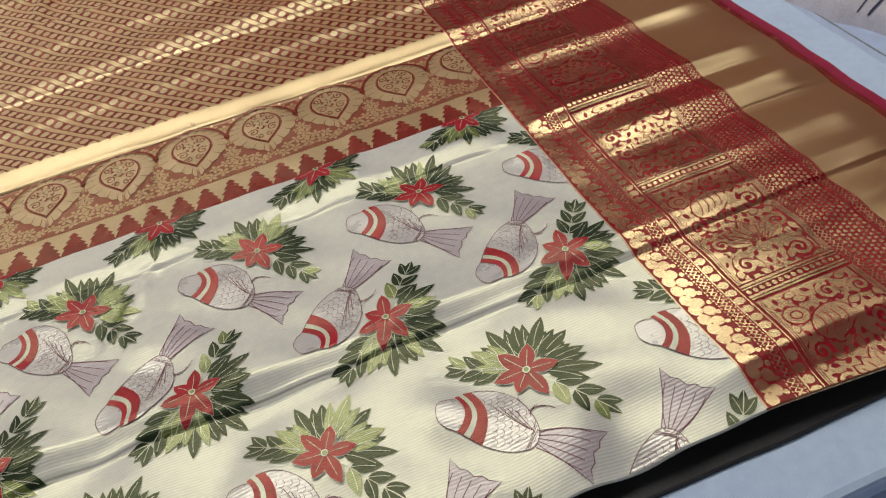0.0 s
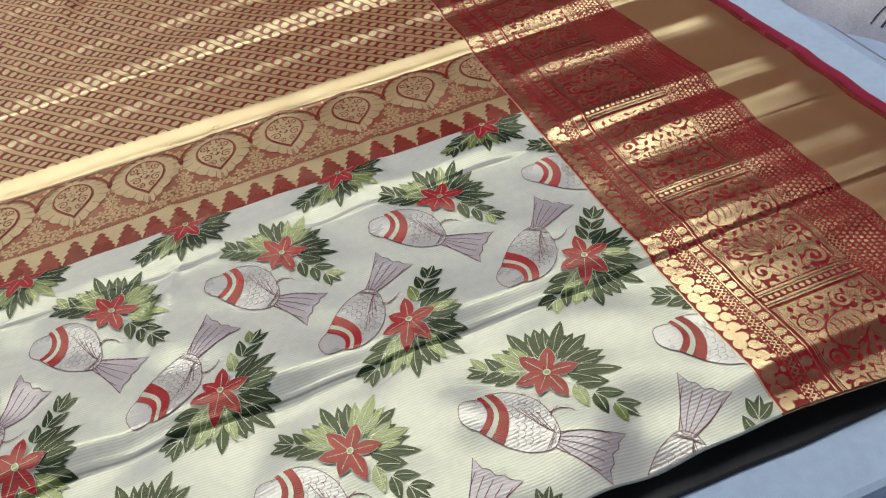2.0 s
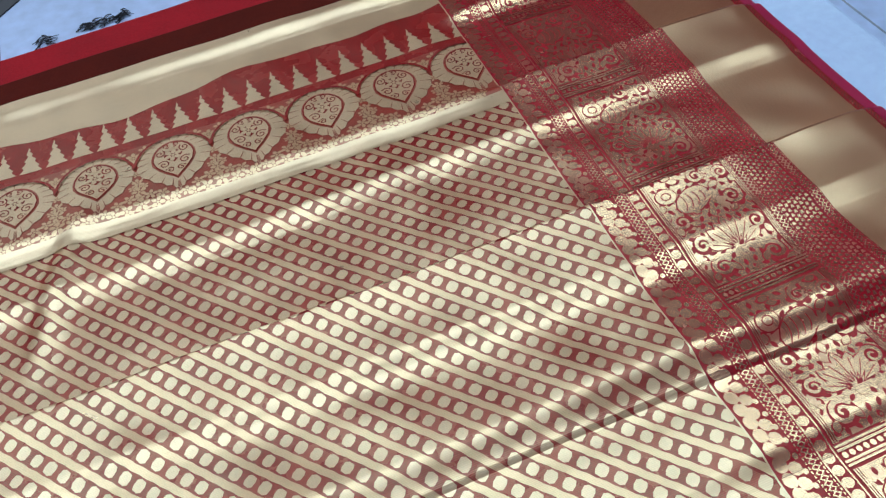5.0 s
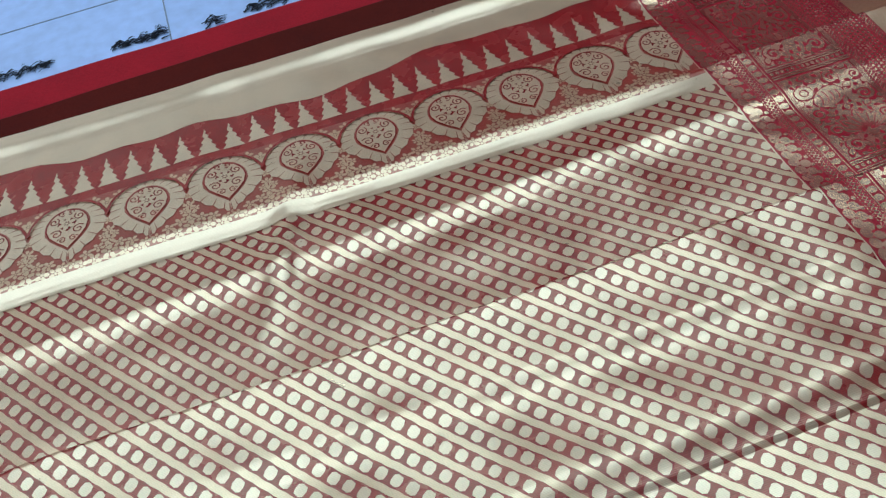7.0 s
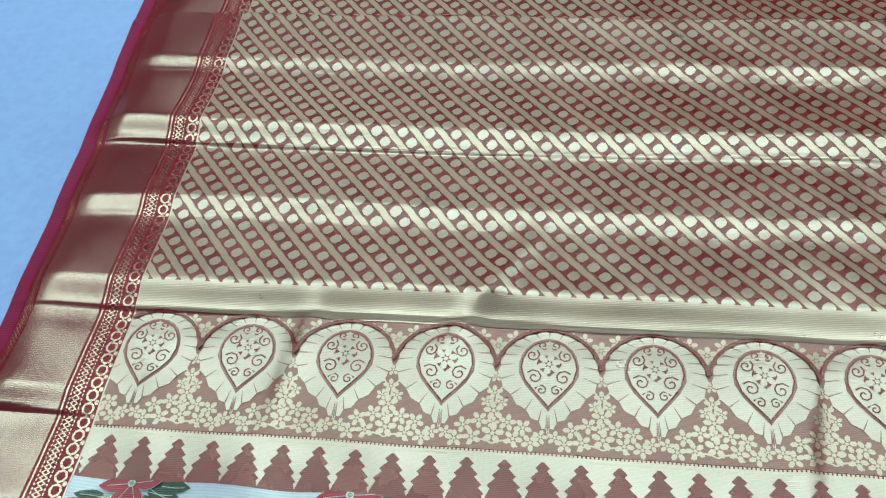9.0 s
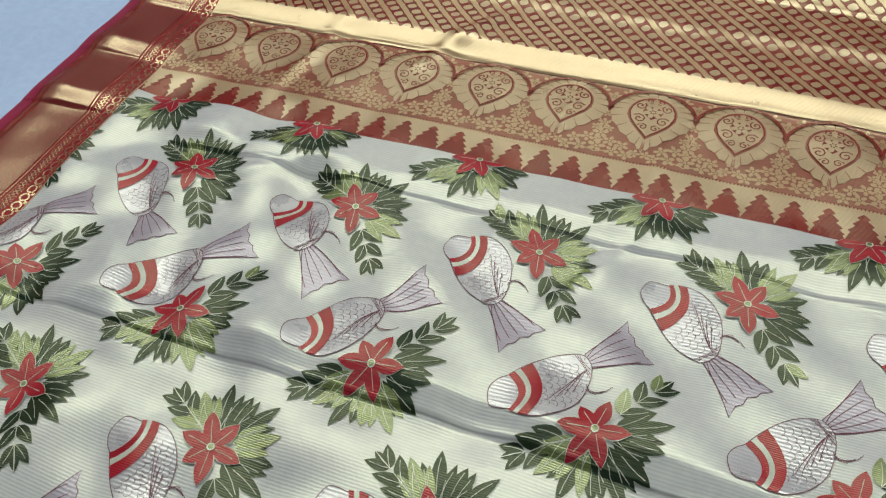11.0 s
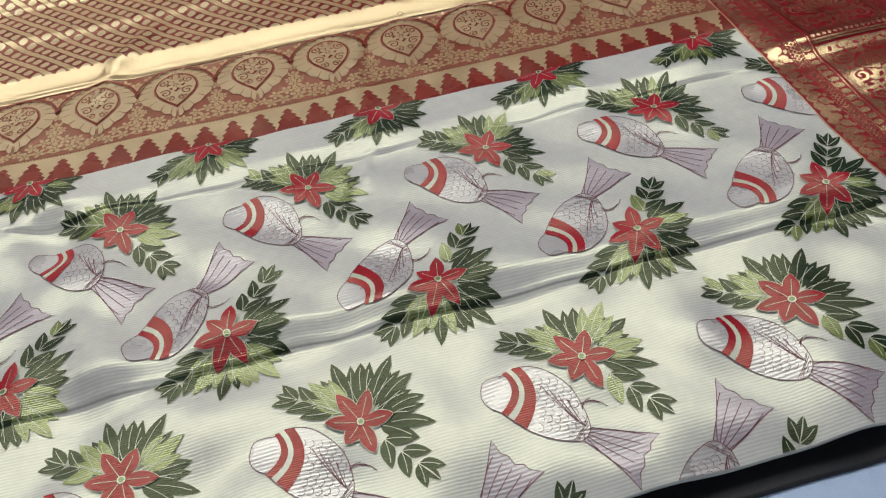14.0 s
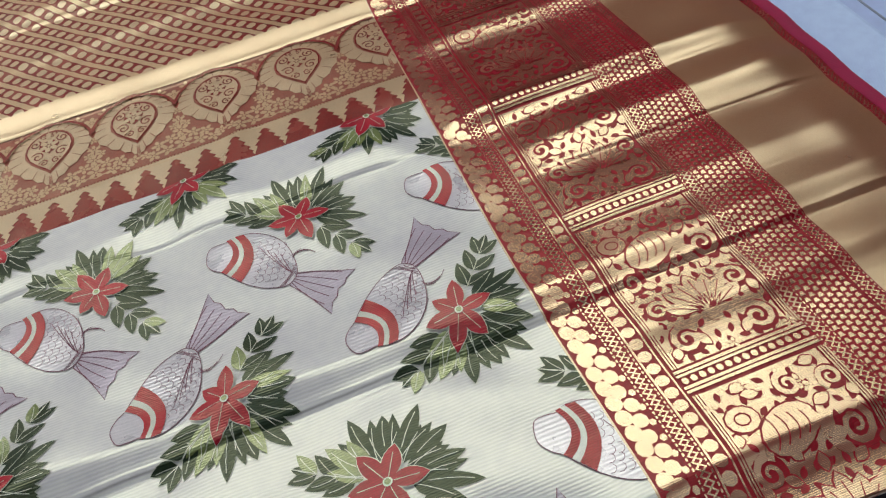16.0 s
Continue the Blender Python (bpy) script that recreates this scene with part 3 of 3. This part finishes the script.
# near band: gold spires hang towards the body
for k in range(-28, 8):
    x = 0.0788 + 0.0234 * k
    if LEFT_IN - 0.01 < x < RIGHT_IN + 0.012:
        on("temple_spire", [(SOFT_PALE, [spire(x, 0.6335, 0.0238, 0.0275, -1)])], "", 1, PALLU)
on("gold_strip", [(SOFT_PALE, [rect(LEFT_IN, 0.6325, RIGHT_IN, 0.6370)])], "narrow gold zari strip", 1)
band(0.6390, False)
on("gold_strip", [(SOFT_GOLD, [rect(LEFT_IN, 0.7290, RIGHT_IN, 0.7510)])], "plain gold zari strip", 4)

# lattice: slanting gold bars with a gold lozenge row between each two
STEP_X, SLANT = 0.0220, (0.00786, -0.00915)
LOW, HIGH = 0.7500, 1.2060
dots = []
count = int((HIGH - LOW) / -SLANT[1]) + 2
for k in range(-40, 40):
    ox = -0.5650 + k * STEP_X
    line = []
    for j in range(count * 2 + 1):
        px, py = ox + SLANT[0] * j / 2, HIGH + 0.004 + SLANT[1] * j / 2
        line.append((px + 0.0005 * math.sin(math.pi * j + 0.7), py))
        if j % 2 == 0 and LEFT_IN - 0.01 < px + STEP_X / 2 < RIGHT_IN + 0.01:
            q = 1 + 0.05 * math.sin(3.1 * k + 1.7 * j)
            c = (px + STEP_X / 2, py)
            a = math.atan2(SLANT[1], SLANT[0])
            lozenge = [(0.0044, 0.0010), (0.0033, 0.0041), (-0.0012, 0.0050), (-0.0040, 0.0034), (-0.0044, -0.0010), (-0.0033, -0.0041), (0.0012, -0.0050), (0.0040, -0.0034)]
            dots.append([turn((0.92 * u * q, 0.92 * v * q), a, c) for u, v in lozenge])
    if line[-1][0] > LEFT_IN - 0.02 and line[0][0] < RIGHT_IN + 0.02:
        on("lattice_bar", [(SOFT_GOLD, [s for s in ribbon(line, 0.0052) if LEFT_IN - 0.02 < s[0][0] < RIGHT_IN + 0.02])], "", 1, (LEFT_IN, LOW, RIGHT_IN, HIGH))
LATTICE_BOX = (LEFT_IN, LOW, RIGHT_IN, HIGH)
tagged(on("lozenge_field", [(SOFT_PALE, dots)], "rows of gold zari lozenges", 1, LATTICE_BOX), kind="stuff")

# far band: gold spires stand away from the lattice
on("gold_strip", [(SOFT_PALE, [rect(LEFT_IN, 1.2030, RIGHT_IN, 1.2190)])], "plain gold zari strip", 4)
band(1.2150, True)
for k in range(-30, 6):
    x = 0.1180 + 0.02295 * k
    if LEFT_IN - 0.01 < x < RIGHT_IN + 0.01:
        on("temple_spire", [(SOFT_PALE, [spire(x, 1.3160, 0.0205, 0.0345, 1)])], "", 1, PALLU)
# sheen on the last fold, coloured in as a pale gold strip with uneven edge
xs = np.linspace(LEFT_IN, RIGHT_IN, 60)
sheen_edge = [(x, 1.3640 + 0.008 * math.sin(11 * x) + 0.005 * math.sin(29 * x + 1) + 0.002 * math.sin(83 * x)) for x in xs]
on("gold_sheen_band", [(SOFT_PALE, [[sheen_edge[i], sheen_edge[i + 1], (xs[i + 1], BACK), (xs[i], BACK)] for i in range(59)])], "pale gold band at the pallu's end, fold sheen laid in as colour", 1)

# --- borders
WIDE = (RIGHT_IN, FRONT, RIGHT, BACK)


def column(a, b, step):
    return np.arange(a, b, step)


def braid(x0, x1, step=0.0075):
    """A plait: two zigzag threads between two dotted lines."""
    m, w = (x0 + x1) / 2, (x1 - x0)
    out = []
    for s in (1, -1):
        line = [(m + s * (0.26 * w if i % 2 else -0.26 * w), y) for i, y in enumerate(column(FRONT, BACK + step, step / 2))]
        out += ribbon(line, 0.16 * w)
    for x in (x0 + 0.06 * w, x1 - 0.06 * w):
        out += [rect(x - 0.05 * w, y, x + 0.05 * w, y + step * 0.24) for y in column(FRONT, BACK, step * 0.4)]
    return out


on("seam_line", [(SOFT_PALE, [rect(RIGHT_IN, FRONT, RIGHT_IN + 0.0012, BACK)])], "pale seam thread", 1)
beads = []
for i, y in enumerate(column(FRONT + 0.004, BACK, 0.0100)):
    beads += [oval(0.2375, y, 0.0044, 0.0052, 0.2, 10), oval(0.2440 + 0.0012 * math.sin(2.1 * i), y + 0.005, 0.0042, 0.0046, 0.3, 9), oval(0.2490, y + 0.0015, 0.0020, 0.0022, 0, 6)]
tagged(on("bead_column", [(GOLD, beads)], "gold woven bead clusters", 1, WIDE), kind="stuff")
tagged(on("inner_braid", [(GOLD, braid(0.2515, 0.2610))], "gold plaited line", 1, WIDE), kind="stuff")
shells = []
for i, y in enumerate(column(FRONT, BACK, 0.0085)):
    shells += [oval(0.2665, y, 0.0040, 0.0036, 0, 8)]
tagged(on("scallop_column", [(GOLD, shells + [rect(0.2618, FRONT, 0.2630, BACK), rect(0.2712, FRONT, 0.2722, BACK)])], "gold scalloped column", 1, WIDE), kind="stuff")


def panel(y0, hand):
    """One scroll panel of the border, 79 mm wide and 126 mm long, between two bars."""
    x0, w, h = 0.2735, 0.0775, 0.126
    cx = x0 + w / 2
    g, lines, rims, fill = [], [], [], []
    rng = random.Random(11)

    def p(u, v):
        return (cx + hand * u * 0.001, y0 + v * 0.001)

    def curl(u, v, r, turns, start, way, width):
        c = p(u, v)
        a = start if hand > 0 else math.pi - start
        line = spiral(c[0], c[1], r * 0.001, turns, a, way * hand, 16)
        rims.append(oval(c[0], c[1], r * 0.00112, r * 0.00112, 0, 14))
        g.extend(ribbon(line, lambda f: width * 0.001 * (1.25 - 0.8 * f)))

    # the bar and its beads
    for v in (0.0, 2.6, 10.4, 13.0):
        g.append([(x0, y0 + v * 0.001), (x0 + w, y0 + v * 0.001), (x0 + w, y0 + (v + 1.7) * 0.001), (x0, y0 + (v + 1.7) * 0.001)])
    for k in range(15):
        g.append(oval(x0 + 0.003 + 0.0051 * k, y0 + 0.0075, 0.0019, 0.0022, 0, 7))
    for u in (-37, 36):
        for k in range(3):
            g.append(rect(cx + (u + 1.6 * k - 1) * 0.001, y0 + 0.016, cx + (u + 1.6 * k) * 0.001, y0 + 0.124))
    # fan of long petals
    for k in range(7):
        a = radians(24 + 22 * k)
        b, t = (2 + 5 * math.cos(a), 40 + 5 * math.sin(a)), (2 + 25 * math.cos(a), 40 + (27 + 2 * (k % 2)) * math.sin(a))
        rims.append(blade(p(*b), p(*t), 0.0082, 6, 0.66, 0.0009))
        g.append(blade(p(*b), p(*t), 0.0082, 6, 0.66))
        lines.extend(ribbon([p(*b), p(0.2 * b[0] + 0.8 * t[0], 0.2 * b[1] + 0.8 * t[1])], 0.0005))
    g.append(oval(*p(2, 38), 0.0048, 0.0042, 0, 9))
    # scrolls round it
    curl(-20, 30, 9.0, 1.6, 0.4, 1, 3.4)
    curl(22, 28, 9.5, 1.6, 2.6, -1, 3.4)
    curl(-24, 52, 7.0, 1.5, -0.6, 1, 2.8)
    curl(26, 56, 8.0, 1.5, 3.6, -1, 3.0)
    curl(24, 84, 9.5, 1.7, 2.2, -1, 3.4)
    curl(-26, 76, 8.0, 1.5, 0.9, 1, 3.0)
    curl(8, 112, 7.0, 1.5, 1.0, 1, 2.8)
    curl(29, 108, 6.5, 1.5, 4.0, -1, 2.6)
    # a rounded body of overlapping leaves
    rims.append(oval(*p(-6, 92), 0.0175, 0.0115, hand * 0.4, 14))
    rims.append(oval(*p(-24, 103), 0.0095, 0.0082, 0, 12))
    g.append(oval(*p(-6, 92), 0.0165, 0.0105, hand * 0.4, 14))
    g.append(oval(*p(-24, 103), 0.0085, 0.0072, 0, 12))
    for k in range(5):
        a = radians(-20 + 30 * k)
        g.append(blade(p(4 + 3 * math.cos(a), 84 + 3 * math.sin(a)), p(4 + 15 * math.cos(a), 80 + 16 * math.sin(a)), 0.0062, 5, 0.6))
    for k in range(4):
        lines.extend(ribbon(bow(p(-17 + 6 * k, 84 + k), p(-15 + 6 * k, 101 - k), -0.18 * hand, 5), 0.0006))
    lines.extend(ribbon(oval(*p(-24, 103), 0.0040, 0.0034, 0, 9), 0.0008, True))
    # loose leaves and florets
    for u, v, a, r in ((-10, 22, 2.0, 11), (10, 21, 0.9, 11), (-31, 20, 1.2, 8), (32, 42, 1.8, 9), (-32, 64, 1.6, 9), (0, 70, 1.5, 9), (15, 70, 0.6, 9), (-14, 68, 2.6, 9), (12, 98, 0.3, 10), (-8, 113, 2.9, 9), (-20, 118, 0.4, 8), (20, 119, 0.2, 9), (33, 72, 1.4, 7), (-33, 90, 1.4, 7), (34, 95, 1.7, 7), (-8, 78, 2.2, 7)):
        rims.append(blade(p(u, v), p(u + r * math.cos(a), v + r * math.sin(a)), 0.0056, 5, 0.5, 0.0008))
        g.append(blade(p(u, v), p(u + r * math.cos(a), v + r * math.sin(a)), 0.0056, 5, 0.5))
    for u, v, r in ((-32, 40, 5.0), (14, 111, 4.5), (-12, 120, 4.0), (34, 18, 4.0), (-34, 114, 3.5), (0, 18, 3.6), (18, 44, 3.4)):
        g.extend(flower5(*p(u, v), r * 0.001, u * 0.3))
    for iu in range(9):
        for iv in range(14):
            u, v, a = -32 + 8 * iu + 4 * (iv % 2) + rng.uniform(-1, 1), 20 + 7.6 * iv + rng.uniform(-1, 1), rng.uniform(0, 6.28)
            if abs(u) < 35:
                fill.append(blade(p(u - 3.2 * math.cos(a), v - 3.2 * math.sin(a)), p(u + 3.2 * math.cos(a), v + 3.2 * math.sin(a)), 0.0034, 4, 0.5))
    ground = rect(cx - 0.0345, y0 + 0.0165, cx + 0.0340, y0 + h - 0.0020)
    on("scroll_panel", [(GOLD, [ground]), (BORDER_RED, fill + rims), (GOLD, g), (BORDER_RED, lines)], "gold scrollwork with fan-shaped leaves on crimson", 1, WIDE)


for k in range(-1, 10):
    panel(0.3000 + 0.1262 * k, 1)

mesh_dots = []
for i, x in enumerate(np.arange(0.3632, 0.3900, 0.0041)):
    for y in column(FRONT + 0.001 + 0.0022 * (i % 2), BACK, 0.0044):
        mesh_dots.append([(x - 0.0017, y - 0.0013), (x + 0.0017, y - 0.0013), (x + 0.0009, y + 0.0015), (x - 0.0009, y + 0.0015)])
tagged(on("mesh_band", [(GOLD, mesh_dots)], "band of tiny gold woven dots", 1, WIDE), kind="stuff")
tagged(on("panel_braid", [(GOLD, braid(0.3520, 0.3610))], "gold plaited line", 1, WIDE), kind="stuff")
tagged(on("middle_braid", [(GOLD, braid(0.3915, 0.4005))], "gold plaited line", 1, WIDE), kind="stuff")
on("plain_gold_band", [(WIDE_GOLD, [rect(0.4010, FRONT, 0.4915, BACK)])], "plain gold zari band", 1)
tagged(on("outer_braid", [(GOLD, braid(0.4920, 0.4990))], "gold plaited line", 1, WIDE), kind="stuff")
on("selvedge", [(SELVEDGE, [rect(0.4995, FRONT, RIGHT, BACK)])], "magenta-red selvedge", 1)

NARROW = (LEFT, FRONT, LEFT_IN, BACK)
on("seam_line", [(SOFT_PALE, [rect(LEFT_IN - 0.0012, FRONT, LEFT_IN, BACK)])], "pale seam thread", 1)
loops = []
for i, y in enumerate(column(FRONT + 0.003, BACK, 0.0095)):
    loops += ribbon(oval(-0.5635, y, 0.0036, 0.0040, 0, 8), 0.0016, True) + [oval(-0.5590, y + 0.0047, 0.0016, 0.0018, 0, 6)]
tagged(on("loop_column", [(GOLD, loops)], "gold woven loops", 1, NARROW), kind="stuff")
tagged(on("inner_braid", [(GOLD, braid(-0.5790, -0.5695) + [rect(-0.5825, FRONT, -0.5812, BACK)])], "gold plaited line", 1, NARROW), kind="stuff")
on("plain_gold_band", [(NARROW_GOLD, [rect(-0.6420, FRONT, -0.5845, BACK)])], "plain gold zari band", 1)
tagged(on("outer_braid", [(GOLD, braid(-0.6500, -0.6435))], "gold plaited line", 1, NARROW), kind="stuff")
on("selvedge", [(SELVEDGE, [rect(LEFT, FRONT, -0.6515, BACK)])], "magenta-red selvedge", 1)


def hem(points, mat, label):
    """The turned edge of the cloth, seen from the side."""
    bm = bmesh.new()
    rows = []
    for x, y, ox, oy in points:
        x, y = (float(v) for v in drawn(np.array(x), np.array(y)))
        z = float(height(np.array([x]), np.array([y]))[0])
        rows.append([bm.verts.new((x + ox * a, y + oy * a, z - d)) for a, d in ((0, -0.0001), (0.0010, 0.0006), (0.0012, 0.0018), (0.0006, 0.0030), (-0.0030, 0.0040))])
    for a, b in zip(rows, rows[1:]):
        for i in range(4):
            bm.faces.new((a[i], a[i + 1], b[i + 1], b[i]))
    for f in bm.faces:
        f.smooth = True
    ob = part("hem", bm, mat, saree, label)
    ob.matrix_parent_inverse = saree_at


hem([(x, FRONT, 0, -1) for x in np.linspace(LEFT_IN, RIGHT_IN, 160)], CREAM, "cream folded front edge")
hem([(x, FRONT, 0, -1) for x in np.linspace(RIGHT_IN, RIGHT, 60)], GOLD, "gold folded front edge")
hem([(x, FRONT, 0, -1) for x in np.linspace(LEFT, LEFT_IN, 30)], GOLD, "gold folded front edge")
hem([(RIGHT, y, 1, 0) for y in np.linspace(FRONT, BACK, 300)], SELVEDGE, "magenta selvedge edge")
hem([(LEFT, y, -1, 0) for y in np.linspace(FRONT, BACK, 300)], SELVEDGE, "magenta selvedge edge")
hem([(x, BACK, 0, 1) for x in np.linspace(LEFT, RIGHT, 200)], PALE_GOLD, "gold folded far edge")


# ---------------------------------------------------------------- what lies under and round it
def mat_sheet(name, x0, x1, y0, y1, z0, z1, wob, mat, label, category, seed):
    """A thin folded cloth with uneven edges."""
    bm = bmesh.new()
    n = 140
    loops = []
    for k in range(n + 1):
        x = x0 + (x1 - x0) * k / n
        a = y0 + wob * (math.sin(17 * x + seed) + 0.6 * math.sin(41 * x + 2 * seed) + 0.3 * math.sin(97 * x))
        b = y1 + wob * (math.sin(13 * x + 3 * seed) + 0.5 * math.sin(37 * x))
        r = min(0.003, (z1 - z0) * 0.45)
        ring = [(a + r, z1), (b - r, z1), (b - 0.3 * r, z1 - 0.3 * r), (b, z1 - r), (b, z0), (a, z0), (a, z1 - r), (a + 0.3 * r, z1 - 0.3 * r)]
        loops.append([bm.verts.new((x, yy, zz)) for yy, zz in ring])
    for a, b in zip(loops, loops[1:]):
        for i in range(8):
            bm.faces.new((a[i], a[i - 1], b[i - 1], b[i]))
    bm.faces.new(loops[0])
    bm.faces.new(loops[-1][::-1])
    bmesh.ops.recalc_face_normals(bm, faces=bm.faces)
    return tagged(part(name, bm, mat, None), label, category)


# the shadow under the lifted front edge, laid in as a thin black sheet
mat_sheet("edge_shade_sheet", -0.655, 0.500, 0.2135, 0.60, SHEET_Z, SHEET_Z + 0.0035, 0.0008, BLACK, "black sheet standing in for the deep shade under the saree's front edge", "plastic sheet", 0.3)
mat_sheet("folded_cloth", -0.90, 0.62, 1.402, 1.515, FLOOR_Z, FLOOR_Z + 0.021, 0.0012, DARK_RED, "dark maroon folded cloth beside the saree's gold end", "cloth", 1.1)
mat_sheet("folded_cloth", -0.95, 0.60, 1.5175, 1.578, FLOOR_Z, FLOOR_Z + 0.012, 0.0015, PLAIN_RED, "plain bright red folded cloth on the tiled floor", "cloth", 2.3)

# floor pieces: joints and black diamond insets
TILE_X, TILE_Y, TILE_SIZE = -0.224, 1.713, 0.42
floor = bpy.data.objects["floor"]
for kx in range(-2, 4):
    for ky in range(-3, 3):
        x, y = TILE_X + kx * TILE_SIZE, TILE_Y + ky * TILE_SIZE
        bm = bmesh.new()
        bmesh.ops.create_cone(bm, cap_ends=True, segments=4, radius1=0.0295, radius2=0.0290, depth=0.0016, matrix=Matrix.Translation((x, y, FLOOR_Z + 0.0009)))
        part("diamond_inset", bm, INK, floor)
        for dx, dy in ((1, 0), (0, 1)):
            a, b = 0.031, TILE_SIZE - 0.031
            part("joint", block(x + dx * a - dy * 0.0009, y + dy * a - dx * 0.0009, FLOOR_Z - 0.002, x + dx * b + dy * 0.0009, y + dy * b + dx * 0.0009, FLOOR_Z + 0.0006), GROUT, floor)


def grey_cloth():
    """A loosely folded printed cloth on the floor, with dark woven lines."""
    def spot(u, v, lift=0.0):
        edge = max(0.0, min(1.0, 6 * min(u, 1 - u, v, 1 - v)))
        z = FLOOR_Z + 0.004 * min(1, 8 * edge) + 0.024 * math.sqrt(edge) + 0.006 * edge * math.sin(9 * u + 4 * v) + 0.004 * edge * math.sin(23 * v - 6 * u)
        corner = 0.05 * max(0.0, 0.3 - u) * max(0.0, 0.35 - v) * 9
        return (0.598 + 0.26 * u + 0.02 * math.sin(5 * v) + corner, 0.500 + 0.34 * v + 0.015 * math.sin(6 * u) + corner, z + lift)

    bm = bmesh.new()
    rows = [[bm.verts.new(spot(i / 40, j / 40)) for j in range(41)] for i in range(41)]
    for a, b in zip(rows, rows[1:]):
        for j in range(40):
            bm.faces.new((a[j], b[j], b[j + 1], a[j + 1])).smooth = True
    cloth = tagged(part("printed_cloth", bm, GREY_PRINT, None), "grey-lilac printed cotton cloth, loosely folded on the floor", "cloth")
    for u0, v0, u1, v1, w in ((0.16, 0.02, 0.16, 0.98, 0.012), (0.21, 0.02, 0.21, 0.98, 0.006), (0.02, 0.22, 0.98, 0.22, 0.012), (0.02, 0.27, 0.98, 0.27, 0.006), (0.30, 0.30, 0.55, 0.52, 0.010), (0.34, 0.28, 0.60, 0.50, 0.010), (0.02, 0.62, 0.98, 0.62, 0.012)):
        bm = bmesh.new()
        du, dv = (v1 - v0), (u0 - u1)
        q = math.hypot(du, dv)
        du, dv = du / q * w, dv / q * w
        sides = [[bm.verts.new(spot(u0 + (u1 - u0) * f + s * du, v0 + (v1 - v0) * f + s * dv, 0.0012)) for s in (-0.5, 0.5)] for f in [k / 40 for k in range(41)]]
        for a, b in zip(sides, sides[1:]):
            bm.faces.new((a[0], a[1], b[1], b[0])).smooth = True
        bmesh.ops.recalc_face_normals(bm, faces=bm.faces)
        part("printed_line", bm, NAVY, cloth, "dark blue printed line")
    return cloth


grey_cloth()


def thread_scraps(cx, cy, spread, count, seed):
    """A loose tuft of dark thread ends on the floor."""
    rng = random.Random(seed)
    bm = bmesh.new()
    for _ in range(count):
        x, y, a = cx + rng.uniform(-spread, spread), cy + rng.gauss(0, 0.004), rng.uniform(-0.5, 0.9)
        run, w, lift = rng.uniform(0.006, 0.016), rng.uniform(0.0012, 0.0030), rng.uniform(0.0006, 0.0030)
        rows = []
        for f in (0.0, 0.35, 0.7, 1.0):
            mx, my = turn((run * (f - 0.5), 0.003 * math.sin(3 * f + x * 400)), a, (x, y))
            hw = w * (1 - 0.7 * f) / 2
            z = FLOOR_Z + 0.0010 + lift * math.sin(math.pi * f)
            rows.append([bm.verts.new((mx, my - hw, z)), bm.verts.new((mx, my, z + hw)), bm.verts.new((mx, my + hw, z))])
        for u, v in zip(rows, rows[1:]):
            for i in (0, 1):
                bm.faces.new((u[i], v[i], v[i + 1], u[i + 1]))
    return tagged(part("thread_tuft", bm, INK, None), "tuft of black thread ends on the pale tiled floor", "thread", "thread tufts by the red cloth")


TUFTS = ((-0.103, 1.607, 0.030, 70), (-0.258, 1.613, 0.030, 80), (-0.395, 1.620, 0.032, 70), (-0.172, 1.602, 0.010, 20), (0.060, 1.603, 0.035, 60))
for n, (tx, ty, spread, count) in enumerate(TUFTS):
    thread_scraps(tx, ty, spread, count, n)

stripe = part("edge_stripe", block(-0.8885, 0.172, FLOOR_Z + 0.002, -0.8855, 1.396, SHEET_Z - 0.004), material("teal_piping", (0.01, 0.16, 0.17), 0.6), sheet, "teal piping along the edge")
